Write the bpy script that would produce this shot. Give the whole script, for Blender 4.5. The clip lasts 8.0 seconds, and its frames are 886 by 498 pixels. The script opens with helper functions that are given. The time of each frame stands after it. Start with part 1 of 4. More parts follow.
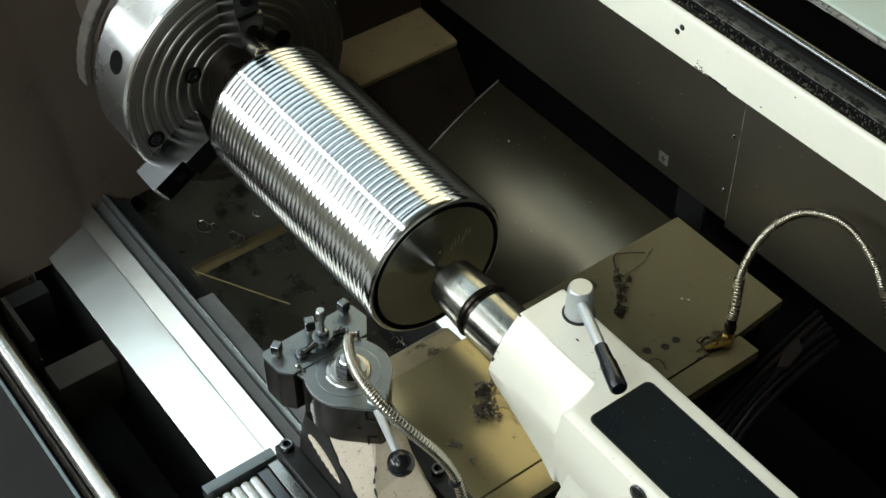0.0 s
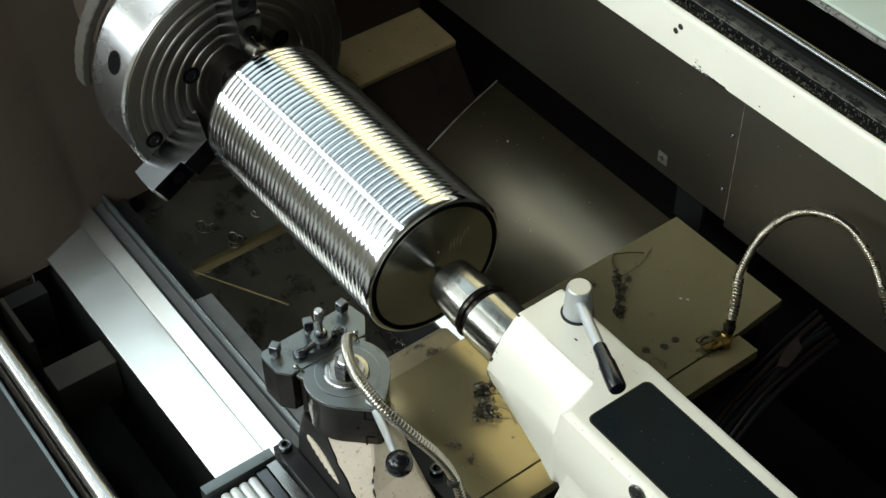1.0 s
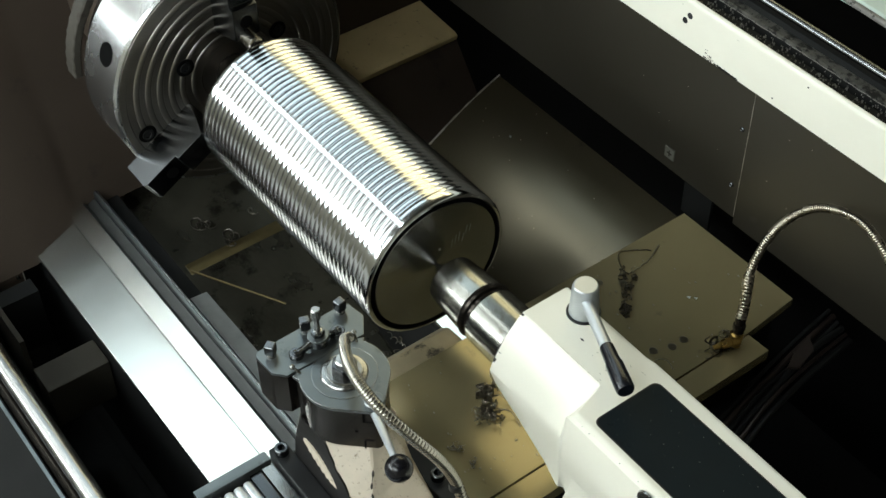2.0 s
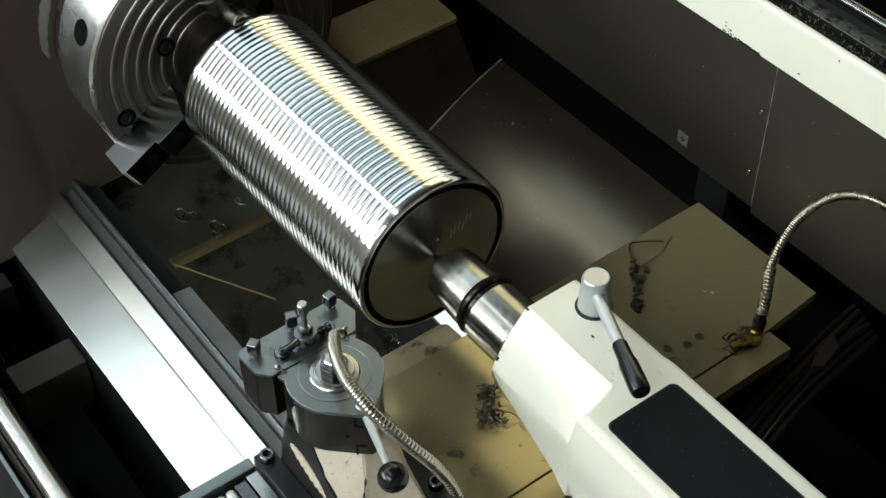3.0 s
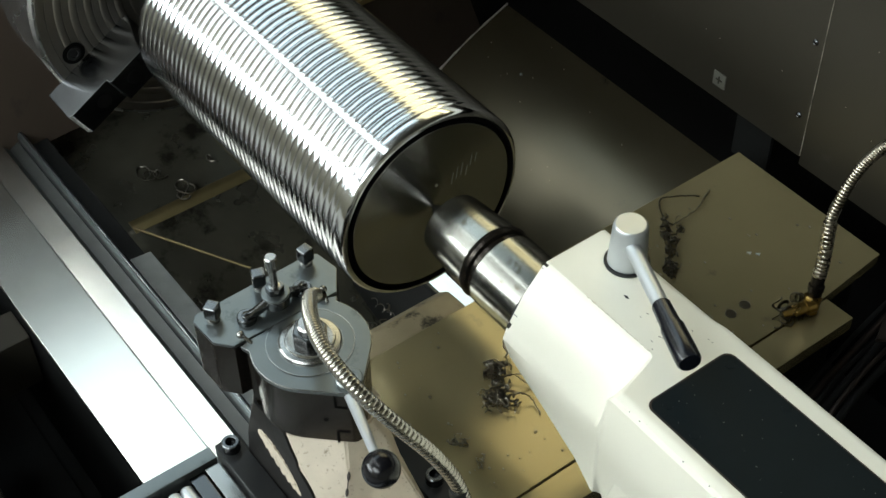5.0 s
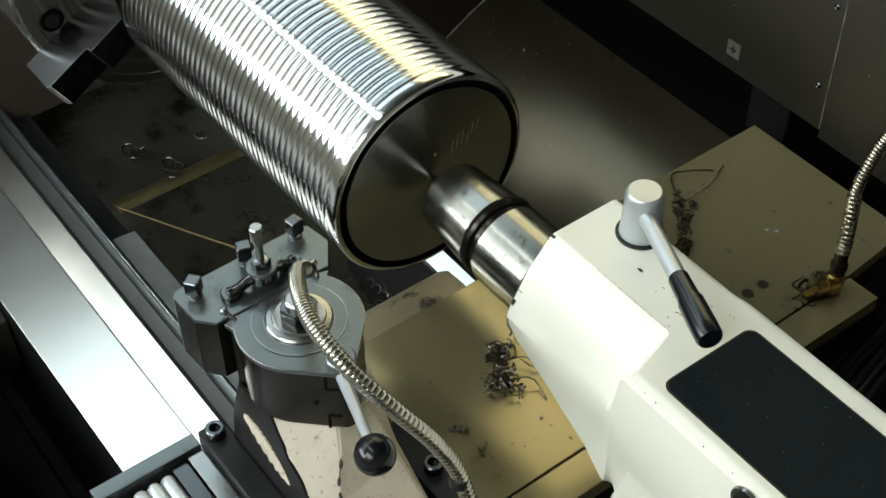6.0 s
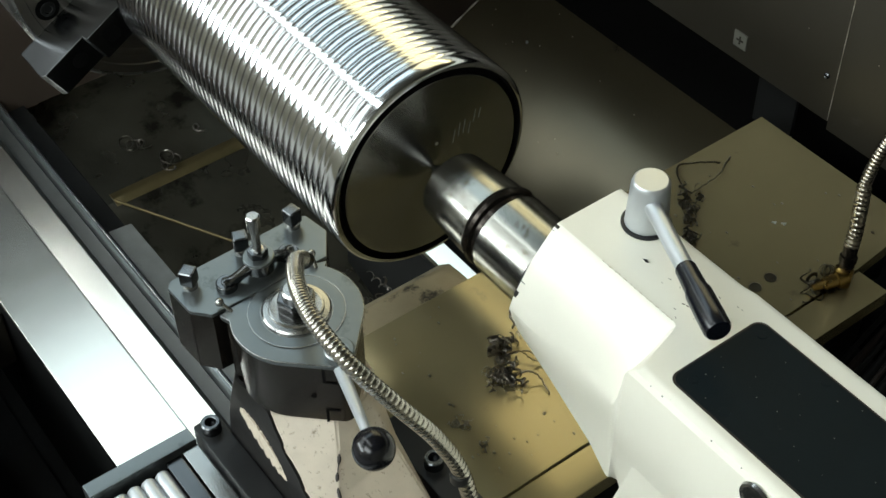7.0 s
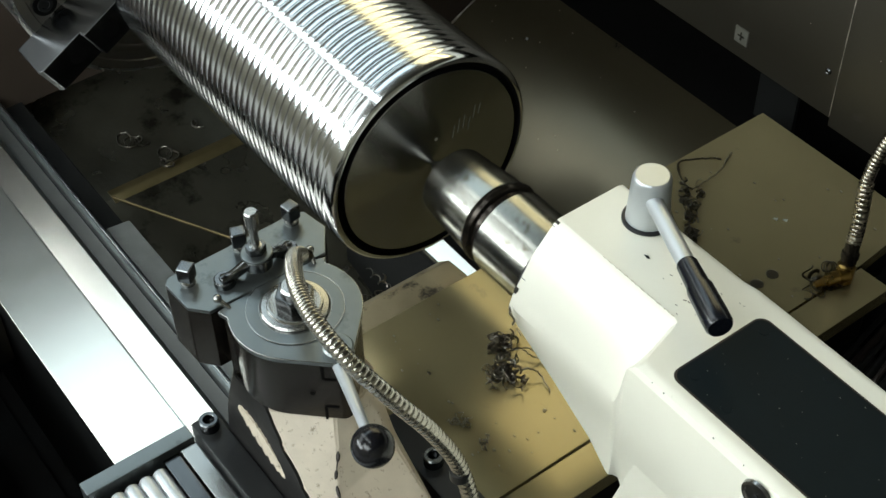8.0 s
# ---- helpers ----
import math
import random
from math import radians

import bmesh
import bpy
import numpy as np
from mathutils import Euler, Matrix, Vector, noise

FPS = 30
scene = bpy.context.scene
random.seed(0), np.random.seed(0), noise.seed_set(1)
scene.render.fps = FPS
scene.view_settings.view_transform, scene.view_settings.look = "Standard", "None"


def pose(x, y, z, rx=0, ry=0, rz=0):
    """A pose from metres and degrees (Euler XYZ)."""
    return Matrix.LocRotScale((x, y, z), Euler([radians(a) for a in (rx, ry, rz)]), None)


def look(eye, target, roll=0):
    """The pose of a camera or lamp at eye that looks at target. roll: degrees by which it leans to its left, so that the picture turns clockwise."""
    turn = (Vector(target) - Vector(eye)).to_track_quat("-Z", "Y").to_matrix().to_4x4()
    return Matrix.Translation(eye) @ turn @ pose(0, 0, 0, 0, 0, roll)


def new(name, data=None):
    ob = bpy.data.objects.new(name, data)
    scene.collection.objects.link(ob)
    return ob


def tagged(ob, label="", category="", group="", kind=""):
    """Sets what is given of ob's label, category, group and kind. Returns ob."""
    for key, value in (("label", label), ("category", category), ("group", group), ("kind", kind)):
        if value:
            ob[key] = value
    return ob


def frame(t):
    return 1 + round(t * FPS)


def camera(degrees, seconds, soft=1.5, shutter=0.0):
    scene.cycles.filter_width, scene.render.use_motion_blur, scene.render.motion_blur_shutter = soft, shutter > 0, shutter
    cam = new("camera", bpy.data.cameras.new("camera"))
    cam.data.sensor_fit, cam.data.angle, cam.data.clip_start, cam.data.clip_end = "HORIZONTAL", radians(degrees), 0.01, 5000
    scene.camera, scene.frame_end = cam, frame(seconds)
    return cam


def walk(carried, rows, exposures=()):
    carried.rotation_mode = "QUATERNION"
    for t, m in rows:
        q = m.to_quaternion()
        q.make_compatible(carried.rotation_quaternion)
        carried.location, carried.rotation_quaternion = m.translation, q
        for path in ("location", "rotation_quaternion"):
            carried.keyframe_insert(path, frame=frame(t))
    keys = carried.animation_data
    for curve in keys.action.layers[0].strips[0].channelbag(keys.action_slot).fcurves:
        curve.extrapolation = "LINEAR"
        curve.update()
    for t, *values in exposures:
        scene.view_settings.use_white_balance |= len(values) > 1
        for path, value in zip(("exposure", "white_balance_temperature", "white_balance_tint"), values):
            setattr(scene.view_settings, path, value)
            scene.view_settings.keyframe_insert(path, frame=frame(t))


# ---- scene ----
cam = camera(35.4, 8.0)
PATH = [
    (0, (1.278, -0.9, 2.685), (0.135, -0.068, 1.27), -0.8),
    (0.5, (1.279, -0.9, 2.684), (0.136, -0.068, 1.27), -0.8),
    (1, (1.279, -0.897, 2.682), (0.135, -0.065, 1.268), -0.9),
    (1.5, (1.269, -0.891, 2.669), (0.125, -0.06, 1.255), -0.9),
    (3, (1.162, -0.81, 2.512), (0.018, 0.02, 1.097), -1.0),
    (3.5, (1.123, -0.784, 2.451), (-0.02, 0.046, 1.035), -1.0),
    (4, (1.082, -0.754, 2.379), (-0.061, 0.077, 0.963), -1.0),
    (4.5, (1.043, -0.726, 2.307), (-0.099, 0.105, 0.891), -1.0),
    (6, (0.965, -0.669, 2.145), (-0.176, 0.16, 0.727), -1.1),
    (6.5, (0.958, -0.662, 2.127), (-0.185, 0.165, 0.709), -1.1),
    (7, (0.953, -0.659, 2.115), (-0.191, 0.168, 0.697), -1.1),
    (7.5, (0.951, -0.656, 2.107), (-0.193, 0.17, 0.69), -1.2),
    (8, (0.949, -0.656, 2.106), (-0.193, 0.17, 0.688), -1.1),
]
walk(cam, [(t, look(eye, target, roll)) for t, eye, target, roll in PATH])

# ---- light ----
AXIS = 1.1                      # height of the spindle axis
world = bpy.data.worlds.new("hall_air")
scene.world = world
world.use_nodes = True
world.node_tree.nodes["Background"].inputs[0].default_value = (0.9, 0.85, 0.7, 1)
world.node_tree.nodes["Background"].inputs[1].default_value = 0.02
scene.view_settings.exposure = 0.0

BLUISH = (0.70, 0.90, 1.0)
COOL, WARM = (0.89, 0.97, 0.97), (1.0, 0.88, 0.50)
# x0, x1, y0, y1 on the ceiling, colour, strength
CEILING_LIGHTS = [
    (-3.65, -2.1, -1.15, 1.45, BLUISH, 2.2),
    (-7.4, 1.0, -1.66, -1.38, COOL, 8.5),
    (-5.2, -2.3, -5.6, -1.9, COOL, 2.0),
    # added fill panel behind the camera, brightens the operator's side
    (-0.3, 3.0, -5.7, -3.3, COOL, 9.5),
    (-4.6, -1.4, 1.7, 3.1, WARM, 2.2),
    (-7.8, -1.2, 3.4, 4.2, WARM, 5.0),
    ]
WINDOW_GLOW, WARM_GLOW = 16.5, 6.0


# ---- materials ----
def mat(name, colour, metal=0.0, rough=0.4, vary=0.25, scale=18.0, fine=240.0, bump=0.02, stain=None, stain_amount=0.0,
        stain_scale=9.0, aniso=0.0, turn=0.25, rough_vary=0.06, coat=0.0, spec=0.5):
    m = bpy.data.materials.new(name)
    m.use_nodes = True
    nt = m.node_tree
    nodes, links = nt.nodes, nt.links
    b = nodes["Principled BSDF"]
    b.inputs["Metallic"].default_value = metal
    b.inputs["Coat Weight"].default_value = coat
    b.inputs["Specular IOR Level"].default_value = spec
    co = nodes.new("ShaderNodeTexCoord")
    big = nodes.new("ShaderNodeTexNoise")
    big.inputs["Scale"].default_value, big.inputs["Detail"].default_value = scale, 6
    small = nodes.new("ShaderNodeTexNoise")
    small.inputs["Scale"].default_value, small.inputs["Detail"].default_value = fine, 3
    for n in (big, small):
        links.new(co.outputs["Object"], n.inputs["Vector"])
    mix = nodes.new("ShaderNodeMix")
    mix.data_type = "RGBA"
    mix.inputs["A"].default_value = (*[c * (1 - vary) for c in colour], 1)
    mix.inputs["B"].default_value = (*[min(1, c * (1 + vary)) for c in colour], 1)
    links.new(big.outputs["Fac"], mix.inputs["Factor"])
    out = mix.outputs["Result"]
    if stain:
        patch = nodes.new("ShaderNodeTexNoise")
        patch.inputs["Scale"].default_value, patch.inputs["Detail"].default_value = stain_scale, 8
        patch.inputs["Roughness"].default_value = 0.65
        links.new(co.outputs["Object"], patch.inputs["Vector"])
        ramp = nodes.new("ShaderNodeMapRange")
        ramp.inputs["From Min"].default_value = 0.66 - 0.3 * stain_amount
        ramp.inputs["From Max"].default_value = 0.72 - 0.3 * stain_amount + 0.04
        links.new(patch.outputs["Fac"], ramp.inputs["Value"])
        mix2 = nodes.new("ShaderNodeMix")
        mix2.data_type = "RGBA"
        mix2.inputs["B"].default_value = (*stain, 1)
        links.new(ramp.outputs["Result"], mix2.inputs["Factor"])
        links.new(out, mix2.inputs["A"])
        out = mix2.outputs["Result"]
    links.new(out, b.inputs["Base Color"])
    rr = nodes.new("ShaderNodeMapRange")
    rr.inputs["To Min"].default_value, rr.inputs["To Max"].default_value = max(0.03, rough - rough_vary), rough + rough_vary
    links.new(big.outputs["Fac"], rr.inputs["Value"])
    links.new(rr.outputs["Result"], b.inputs["Roughness"])
    if bump:
        bp = nodes.new("ShaderNodeBump")
        bp.inputs["Strength"].default_value, bp.inputs["Distance"].default_value = bump * 10, 0.0006
        links.new(small.outputs["Fac"], bp.inputs["Height"])
        links.new(bp.outputs["Normal"], b.inputs["Normal"])
    if aniso:
        b.inputs["Anisotropic"].default_value = aniso
        b.inputs["Anisotropic Rotation"].default_value = turn
        tg = nodes.new("ShaderNodeTangent")
        tg.direction_type, tg.axis = "RADIAL", "X"
        links.new(tg.outputs["Tangent"], b.inputs["Tangent"])
    return m


def glow(name, colour, strength):
    m = bpy.data.materials.new(name)
    m.use_nodes = True
    b = m.node_tree.nodes["Principled BSDF"]
    b.inputs["Base Color"].default_value = (0.8, 0.8, 0.8, 1)
    b.inputs["Emission Color"].default_value = (*colour, 1)
    b.inputs["Emission Strength"].default_value = strength
    return m


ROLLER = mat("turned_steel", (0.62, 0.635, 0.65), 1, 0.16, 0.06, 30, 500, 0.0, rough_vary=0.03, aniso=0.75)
# darker than the shell's steel: the disc's dim reflection is in the colour
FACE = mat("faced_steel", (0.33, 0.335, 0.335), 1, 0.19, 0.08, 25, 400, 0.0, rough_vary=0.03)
# one chuck steel: a dim copy for the face, a lit copy for the rim
CHUCK_FACE = mat("dim_chuck_face", (0.34, 0.32, 0.29), 1, 0.34, 0.12, 14, 300, 0.003, rough_vary=0.03)
CHUCK = mat("lit_chuck_steel", (0.60, 0.61, 0.62), 1, 0.27, 0.08, 14, 300, 0.003, rough_vary=0.03)
RIM = mat("grimy_cast_rim", (0.055, 0.050, 0.042), 0.0, 0.6, 0.4, 40, 150, 0.05, (0.03, 0.025, 0.02), 0.25, 40, spec=0.2)
JAW = mat("hardened_jaw_steel", (0.105, 0.11, 0.115), 1, 0.24, 0.2, 25, 300, 0.01)
CENTRE = mat("worn_bright_steel", (0.28, 0.28, 0.255), 1, 0.22, 0.22, 40, 300, 0.012, (0.15, 0.13, 0.09), 0.32, 55)
WAY = mat("scraped_way_steel", (0.69, 0.665, 0.61), 1, 0.185, 0.06, 22, 350, 0.004, rough_vary=0.02)
SADDLE = mat("oily_saddle_steel", (0.44, 0.375, 0.205), 0.68, 0.235, 0.16, 7, 420, 0.006, (0.28, 0.245, 0.155), 0.12, 16)
# darkened so that the flush plugs stand for the plate's dark holes
PLUG = mat("dark_screw_plug", (0.16, 0.145, 0.105), 0.9, 0.34, 0.3, 60, 300, 0.02)
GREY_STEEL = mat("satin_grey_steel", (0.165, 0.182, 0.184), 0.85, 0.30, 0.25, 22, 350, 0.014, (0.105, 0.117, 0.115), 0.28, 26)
DARK_STEEL = mat("dark_brown_steel", (0.042, 0.036, 0.031), 0.85, 0.24, 0.3, 22, 300, 0.015)
BLACK = mat("black_oxide", (0.012, 0.0125, 0.013), 0, 0.38, 0.3, 30, 300, 0.015, spec=0.3)
BOLT = mat("glossy_dark_bolt", (0.13, 0.135, 0.14), 1, 0.22, 0.2, 60, 400, 0.01)
CHROME = mat("bright_lever_steel", (0.56, 0.60, 0.64), 0.55, 0.30, 0.08, 60, 400, 0.006)
SCREW = mat("zinc_screw_steel", (0.34, 0.34, 0.33), 1, 0.25, 0.2, 60, 400, 0.01)
CREAM = mat("cream_enamel", (0.74, 0.725, 0.63), 0, 0.36, 0.05, 9, 160, 0.012, (0.16, 0.15, 0.12), -0.12, 55)
PALE = mat("pale_green_enamel", (0.50, 0.60, 0.55), 0, 0.4, 0.08, 8, 160, 0.012)
SHEET = mat("dark_sheet_steel", (0.047, 0.042, 0.031), 0.4, 0.45, 0.15, 5, 220, 0.012, (0.06, 0.055, 0.045), 0.0, 12)
PAN = mat("oily_pan_steel", (0.088, 0.075, 0.046), 0.66, 0.23, 0.2, 4, 200, 0.012, (0.04, 0.035, 0.027), 0.15, 9, rough_vary=0.05)
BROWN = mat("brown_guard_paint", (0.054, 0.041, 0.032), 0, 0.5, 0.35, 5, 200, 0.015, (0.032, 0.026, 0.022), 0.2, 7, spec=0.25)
TROUGH = mat("trough_paint", (0.048, 0.044, 0.036), 0, 0.6, 0.25, 10, 160, 0.02, spec=0.1)
# near-black that paints the shade of holes, slots and gaps
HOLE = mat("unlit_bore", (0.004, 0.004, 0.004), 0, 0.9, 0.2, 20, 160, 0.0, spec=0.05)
IRON = mat("painted_cast_iron", (0.56, 0.49, 0.39), 0.0, 0.45, 0.2, 35, 140, 0.04, (0.24, 0.19, 0.13), 0.25, 150)
# near-black for iron parts and for the shade of voids round the bed
VOID = mat("black_iron_and_void", (0.0135, 0.0140, 0.0138), 0, 0.55, 0.4, 12, 150, 0.03, spec=0.08)
RUBBER = mat("black_rubber", (0.0035, 0.0045, 0.008), 0, 0.22, 0.2, 40, 300, 0.004, spec=0.5)
COVER = mat("black_cover_plate", (0.006, 0.0095, 0.011), 0, 0.6, 0.2, 30, 600, 0.02, (0.03, 0.03, 0.03), -0.1, 80, spec=0.09)
BAKELITE = mat("black_bakelite", (0.006, 0.006, 0.008), 0, 0.2, 0.1, 30, 300, 0.0, rough_vary=0.02, spec=0.4)
ALU = mat("satin_aluminium", (0.50, 0.53, 0.55), 0.6, 0.36, 0.08, 40, 500, 0.015)
HOSE = mat("nickel_hose_steel", (0.46, 0.44, 0.39), 1, 0.24, 0.2, 40, 300, 0.01, (0.14, 0.12, 0.09), 0.15, 60)
OLD_HOSE = mat("tarnished_hose_steel", (0.43, 0.39, 0.32), 1, 0.27, 0.25, 40, 300, 0.01, (0.17, 0.12, 0.08), 0.12, 50)
BRASS = mat("tarnished_brass", (0.42, 0.28, 0.09), 1, 0.28, 0.25, 50, 300, 0.01, (0.12, 0.08, 0.03), 0.2, 60)
# darker variant of SWARF for some heaps and strands
DARK_SWARF = mat("dark_swarf", (0.085, 0.078, 0.062), 1, 0.30, 0.4, 90, 300, 0.0)
SEAM = mat("pale_weld", (0.40, 0.37, 0.31), 0.3, 0.5, 0.4, 200, 300, 0.03)
SWARF = mat("steel_swarf", (0.20, 0.185, 0.16), 1, 0.30, 0.4, 90, 300, 0.0)
LIP = mat("scuffed_lip", (0.34, 0.285, 0.18), 0.35, 0.36, 0.3, 30, 140, 0.03, (0.05, 0.042, 0.03), 0.42, 30)
# yellow that paints the soft highlight on the chute's folds
FOLD = mat("fold_highlight_steel", (0.27, 0.22, 0.11), 0.9, 0.40, 0.3, 30, 140, 0.02)
FLANK = mat("flaked_dark_paint", (0.013, 0.0125, 0.012), 0, 0.42, 0.3, 35, 140, 0.03, (0.07, 0.06, 0.045), -0.1, 60, spec=0.2)
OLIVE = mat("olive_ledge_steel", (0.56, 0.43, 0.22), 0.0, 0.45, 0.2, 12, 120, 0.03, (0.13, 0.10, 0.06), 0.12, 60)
LEDGE = mat("scraped_grey_ledge", (0.19, 0.20, 0.195), 0.35, 0.42, 0.3, 30, 350, 0.02, (0.10, 0.11, 0.11), 0.3, 40)
CHUTE = mat("wet_chute_sheet", (0.095, 0.092, 0.072), 0.7, 0.30, 0.35, 14, 55, 0.12, (0.022, 0.020, 0.015), 0.32, 11, rough_vary=0.12)
GROOVE = mat("oily_grey_groove", (0.055, 0.058, 0.055), 0.4, 0.40, 0.4, 20, 200, 0.03)
RUST = mat("rusty_hose", (0.022, 0.015, 0.012), 0.2, 0.45, 0.5, 40, 200, 0.03)
CONCRETE = mat("hall_concrete", (0.25, 0.245, 0.225), 0, 0.7, 0.2, 2, 60, 0.02)
WALLPAINT = mat("hall_wall_paint", (0.27, 0.255, 0.20), 0, 0.7, 0.2, 1.5, 60, 0.01)
ROOF = mat("hall_roof_paint", (0.10, 0.095, 0.08), 0, 0.7, 0.2, 1.5, 60, 0.01)
MOTTLED = mat("mottled_grey_strip", (0.16, 0.155, 0.14), 0.1, 0.5, 0.4, 60, 300, 0.04, (0.012, 0.012, 0.011), 0.42, 130, spec=0.25)
# darker variant of MOTTLED for the strip in the door track
DARK_MOTTLED = mat("dark_mottled_strip", (0.075, 0.073, 0.064), 0.1, 0.5, 0.7, 45, 300, 0.06, (0.006, 0.006, 0.005), 0.62, 70, spec=0.2)
LABEL_MAT = mat("pale_label", (0.17, 0.17, 0.145), 0.2, 0.4, 0.1, 60, 300, 0.0)


# ---- mesh helpers ----
def thing(name, at, label, category, group="", kind=""):
    e = new(name)
    e.location = at
    e.empty_display_size = 0.05
    return tagged(e, label, category, group, kind)


def root_of(ob):
    while ob.parent:
        ob = ob.parent
    return ob


def finish(bm, smooth=35):
    bmesh.ops.recalc_face_normals(bm, faces=bm.faces)
    for f in bm.faces:
        f.smooth = True
    lim = radians(smooth)
    for e in bm.edges:
        if len(e.link_faces) == 2 and e.calc_face_angle(3.2) > lim:
            e.smooth = False
    return bm


def even_normals(ob):
    """Keeps large flat faces flat beside their rounded edges."""
    w = ob.modifiers.new("normals", "WEIGHTED_NORMAL")
    w.keep_sharp = True


def part(name, bm, material, parent, label="", smooth=35, even=True):
    """One mesh, given in world metres, under a thing or a part."""
    finish(bm, smooth)
    off = root_of(parent).location
    bmesh.ops.translate(bm, verts=bm.verts, vec=-Vector(off))
    me = bpy.data.meshes.new(name)
    bm.to_mesh(me)
    bm.free()
    me.materials.append(material)
    ob = new(name, me)
    ob.parent = parent
    if even:
        even_normals(ob)
    return tagged(ob, label)


def single(name, bm, material, label, category, group="", kind="", smooth=35, at=None):
    """A thing of one mesh; its origin lies under its middle."""
    finish(bm, smooth)
    lo = [min(v.co[i] for v in bm.verts) for i in range(3)]
    hi = [max(v.co[i] for v in bm.verts) for i in range(3)]
    at = Vector(at or ((lo[0] + hi[0]) / 2, (lo[1] + hi[1]) / 2, lo[2]))
    bmesh.ops.translate(bm, verts=bm.verts, vec=-at)
    me = bpy.data.meshes.new(name)
    bm.to_mesh(me)
    bm.free()
    me.materials.append(material)
    ob = new(name, me)
    ob.location = at
    if kind != "stuff":
        even_normals(ob)
    return tagged(ob, label, category, group, kind)


def bevel_all(bm, geom_verts, width, segments=2, limit=30):
    vs = set(geom_verts)
    edges = [e for e in bm.edges if e.verts[0] in vs and e.verts[1] in vs and len(e.link_faces) == 2
             and e.calc_face_angle(0) > radians(limit)]
    if edges and width > 0:
        bmesh.ops.bevel(bm, geom=edges, offset=width, segments=segments, affect="EDGES", profile=0.6, clamp_overlap=True)


def box(x0, x1, y0, y1, z0, z1, bevel=0.0, bm=None, segments=2, m=None):
    bm = bm or bmesh.new()
    mm = Matrix.Translation(((x0 + x1) / 2, (y0 + y1) / 2, (z0 + z1) / 2)) @ Matrix.Diagonal((x1 - x0, y1 - y0, z1 - z0, 1))
    made = bmesh.ops.create_cube(bm, size=1, matrix=(m @ mm) if m else mm)
    bevel_all(bm, made["verts"], bevel, segments)
    return bm


def prism(points, axis, a, b, bevel=0.0, bm=None, segments=2):
    """A polygon of the two other axes, in their order, drawn out from a to b along an axis."""
    bm = bm or bmesh.new()
    n = "xyz".index(axis)

    def put(p, v):
        c = list(p)
        c.insert(n, v)
        return bm.verts.new(c)

    lo, hi = [put(p, a) for p in points], [put(p, b) for p in points]
    bm.faces.new(lo)
    bm.faces.new(list(reversed(hi)))
    for i in range(len(points)):
        j = (i + 1) % len(points)
        bm.faces.new((lo[i], hi[i], hi[j], lo[j]))
    bmesh.ops.recalc_face_normals(bm, faces=bm.faces)
    bevel_all(bm, lo + hi, bevel, segments)
    return bm


def turned(profile, seg=96, bm=None, m=None, caps=True):
    """Turns (along, radius) pairs about the x axis; m places it."""
    bm = bm or bmesh.new()
    m = m or Matrix.Translation((0, 0, AXIS))
    rings = []
    for x, r in profile:
        rings.append([bm.verts.new(m @ Vector((x, r * math.cos(a), r * math.sin(a)))) for a in (2 * math.pi * k / seg for k in range(seg))])
    for p, q in zip(rings, rings[1:]):
        for k in range(seg):
            bm.faces.new((p[k], p[(k + 1) % seg], q[(k + 1) % seg], q[k]))
    if caps:
        bm.faces.new(list(reversed(rings[0])))
        bm.faces.new(rings[-1])
    return bm


def along(p, q):
    """A frame whose x axis runs from p to q."""
    p, q = Vector(p), Vector(q)
    return Matrix.Translation(p) @ (q - p).to_track_quat("X", "Z").to_matrix().to_4x4()


def rod(p, q, r, seg=20, bm=None, ends=0.15):
    n = (Vector(q) - Vector(p)).length
    e = min(r * ends, n / 3)
    return turned([(0, r - e), (e, r), (n - e, r), (n, r - e)], seg, bm, along(p, q))


def upright(x, y, z0, profile, seg=40, bm=None):
    """Turns (height, radius) pairs about a vertical line."""
    return turned(profile, seg, bm, Matrix.Translation((x, y, z0)) @ Matrix.Rotation(radians(-90), 4, "Y"))


def curve_points(points, n):
    """A smooth line through the given points (Catmull-Rom)."""
    ps = [Vector(p) for p in points]
    ps = [2 * ps[0] - ps[1]] + ps + [2 * ps[-1] - ps[-2]]
    out = []
    for k in range(n):
        u = k / (n - 1) * (len(ps) - 3)
        i = min(int(u), len(ps) - 4)
        t = u - i
        a, b, c, d = ps[i:i + 4]
        out.append(0.5 * (2 * b + (c - a) * t + (2 * a - 5 * b + 4 * c - d) * t * t + (3 * b - a - 3 * c + d) * t ** 3))
    return out


def tube(points, radius, seg=14, bm=None, flat=1.0):
    """A tube along points; radius may be a list."""
    bm = bm or bmesh.new()
    n = len(points)
    radius = radius if isinstance(radius, list) else [radius] * n
    side = Vector((0.3, 0.2, 1)).normalized()
    rings = []
    for i, p in enumerate(points):
        d = (points[min(i + 1, n - 1)] - points[max(i - 1, 0)]).normalized()
        side = (side - d * side.dot(d)).normalized()
        up = d.cross(side)
        rings.append([bm.verts.new(p + radius[i] * (math.cos(a) * side + flat * math.sin(a) * up)) for a in (2 * math.pi * k / seg for k in range(seg))])
    for p, q in zip(rings, rings[1:]):
        for k in range(seg):
            bm.faces.new((p[k], p[(k + 1) % seg], q[(k + 1) % seg], q[k]))
    bm.faces.new(list(reversed(rings[0])))
    bm.faces.new(rings[-1])
    return bm


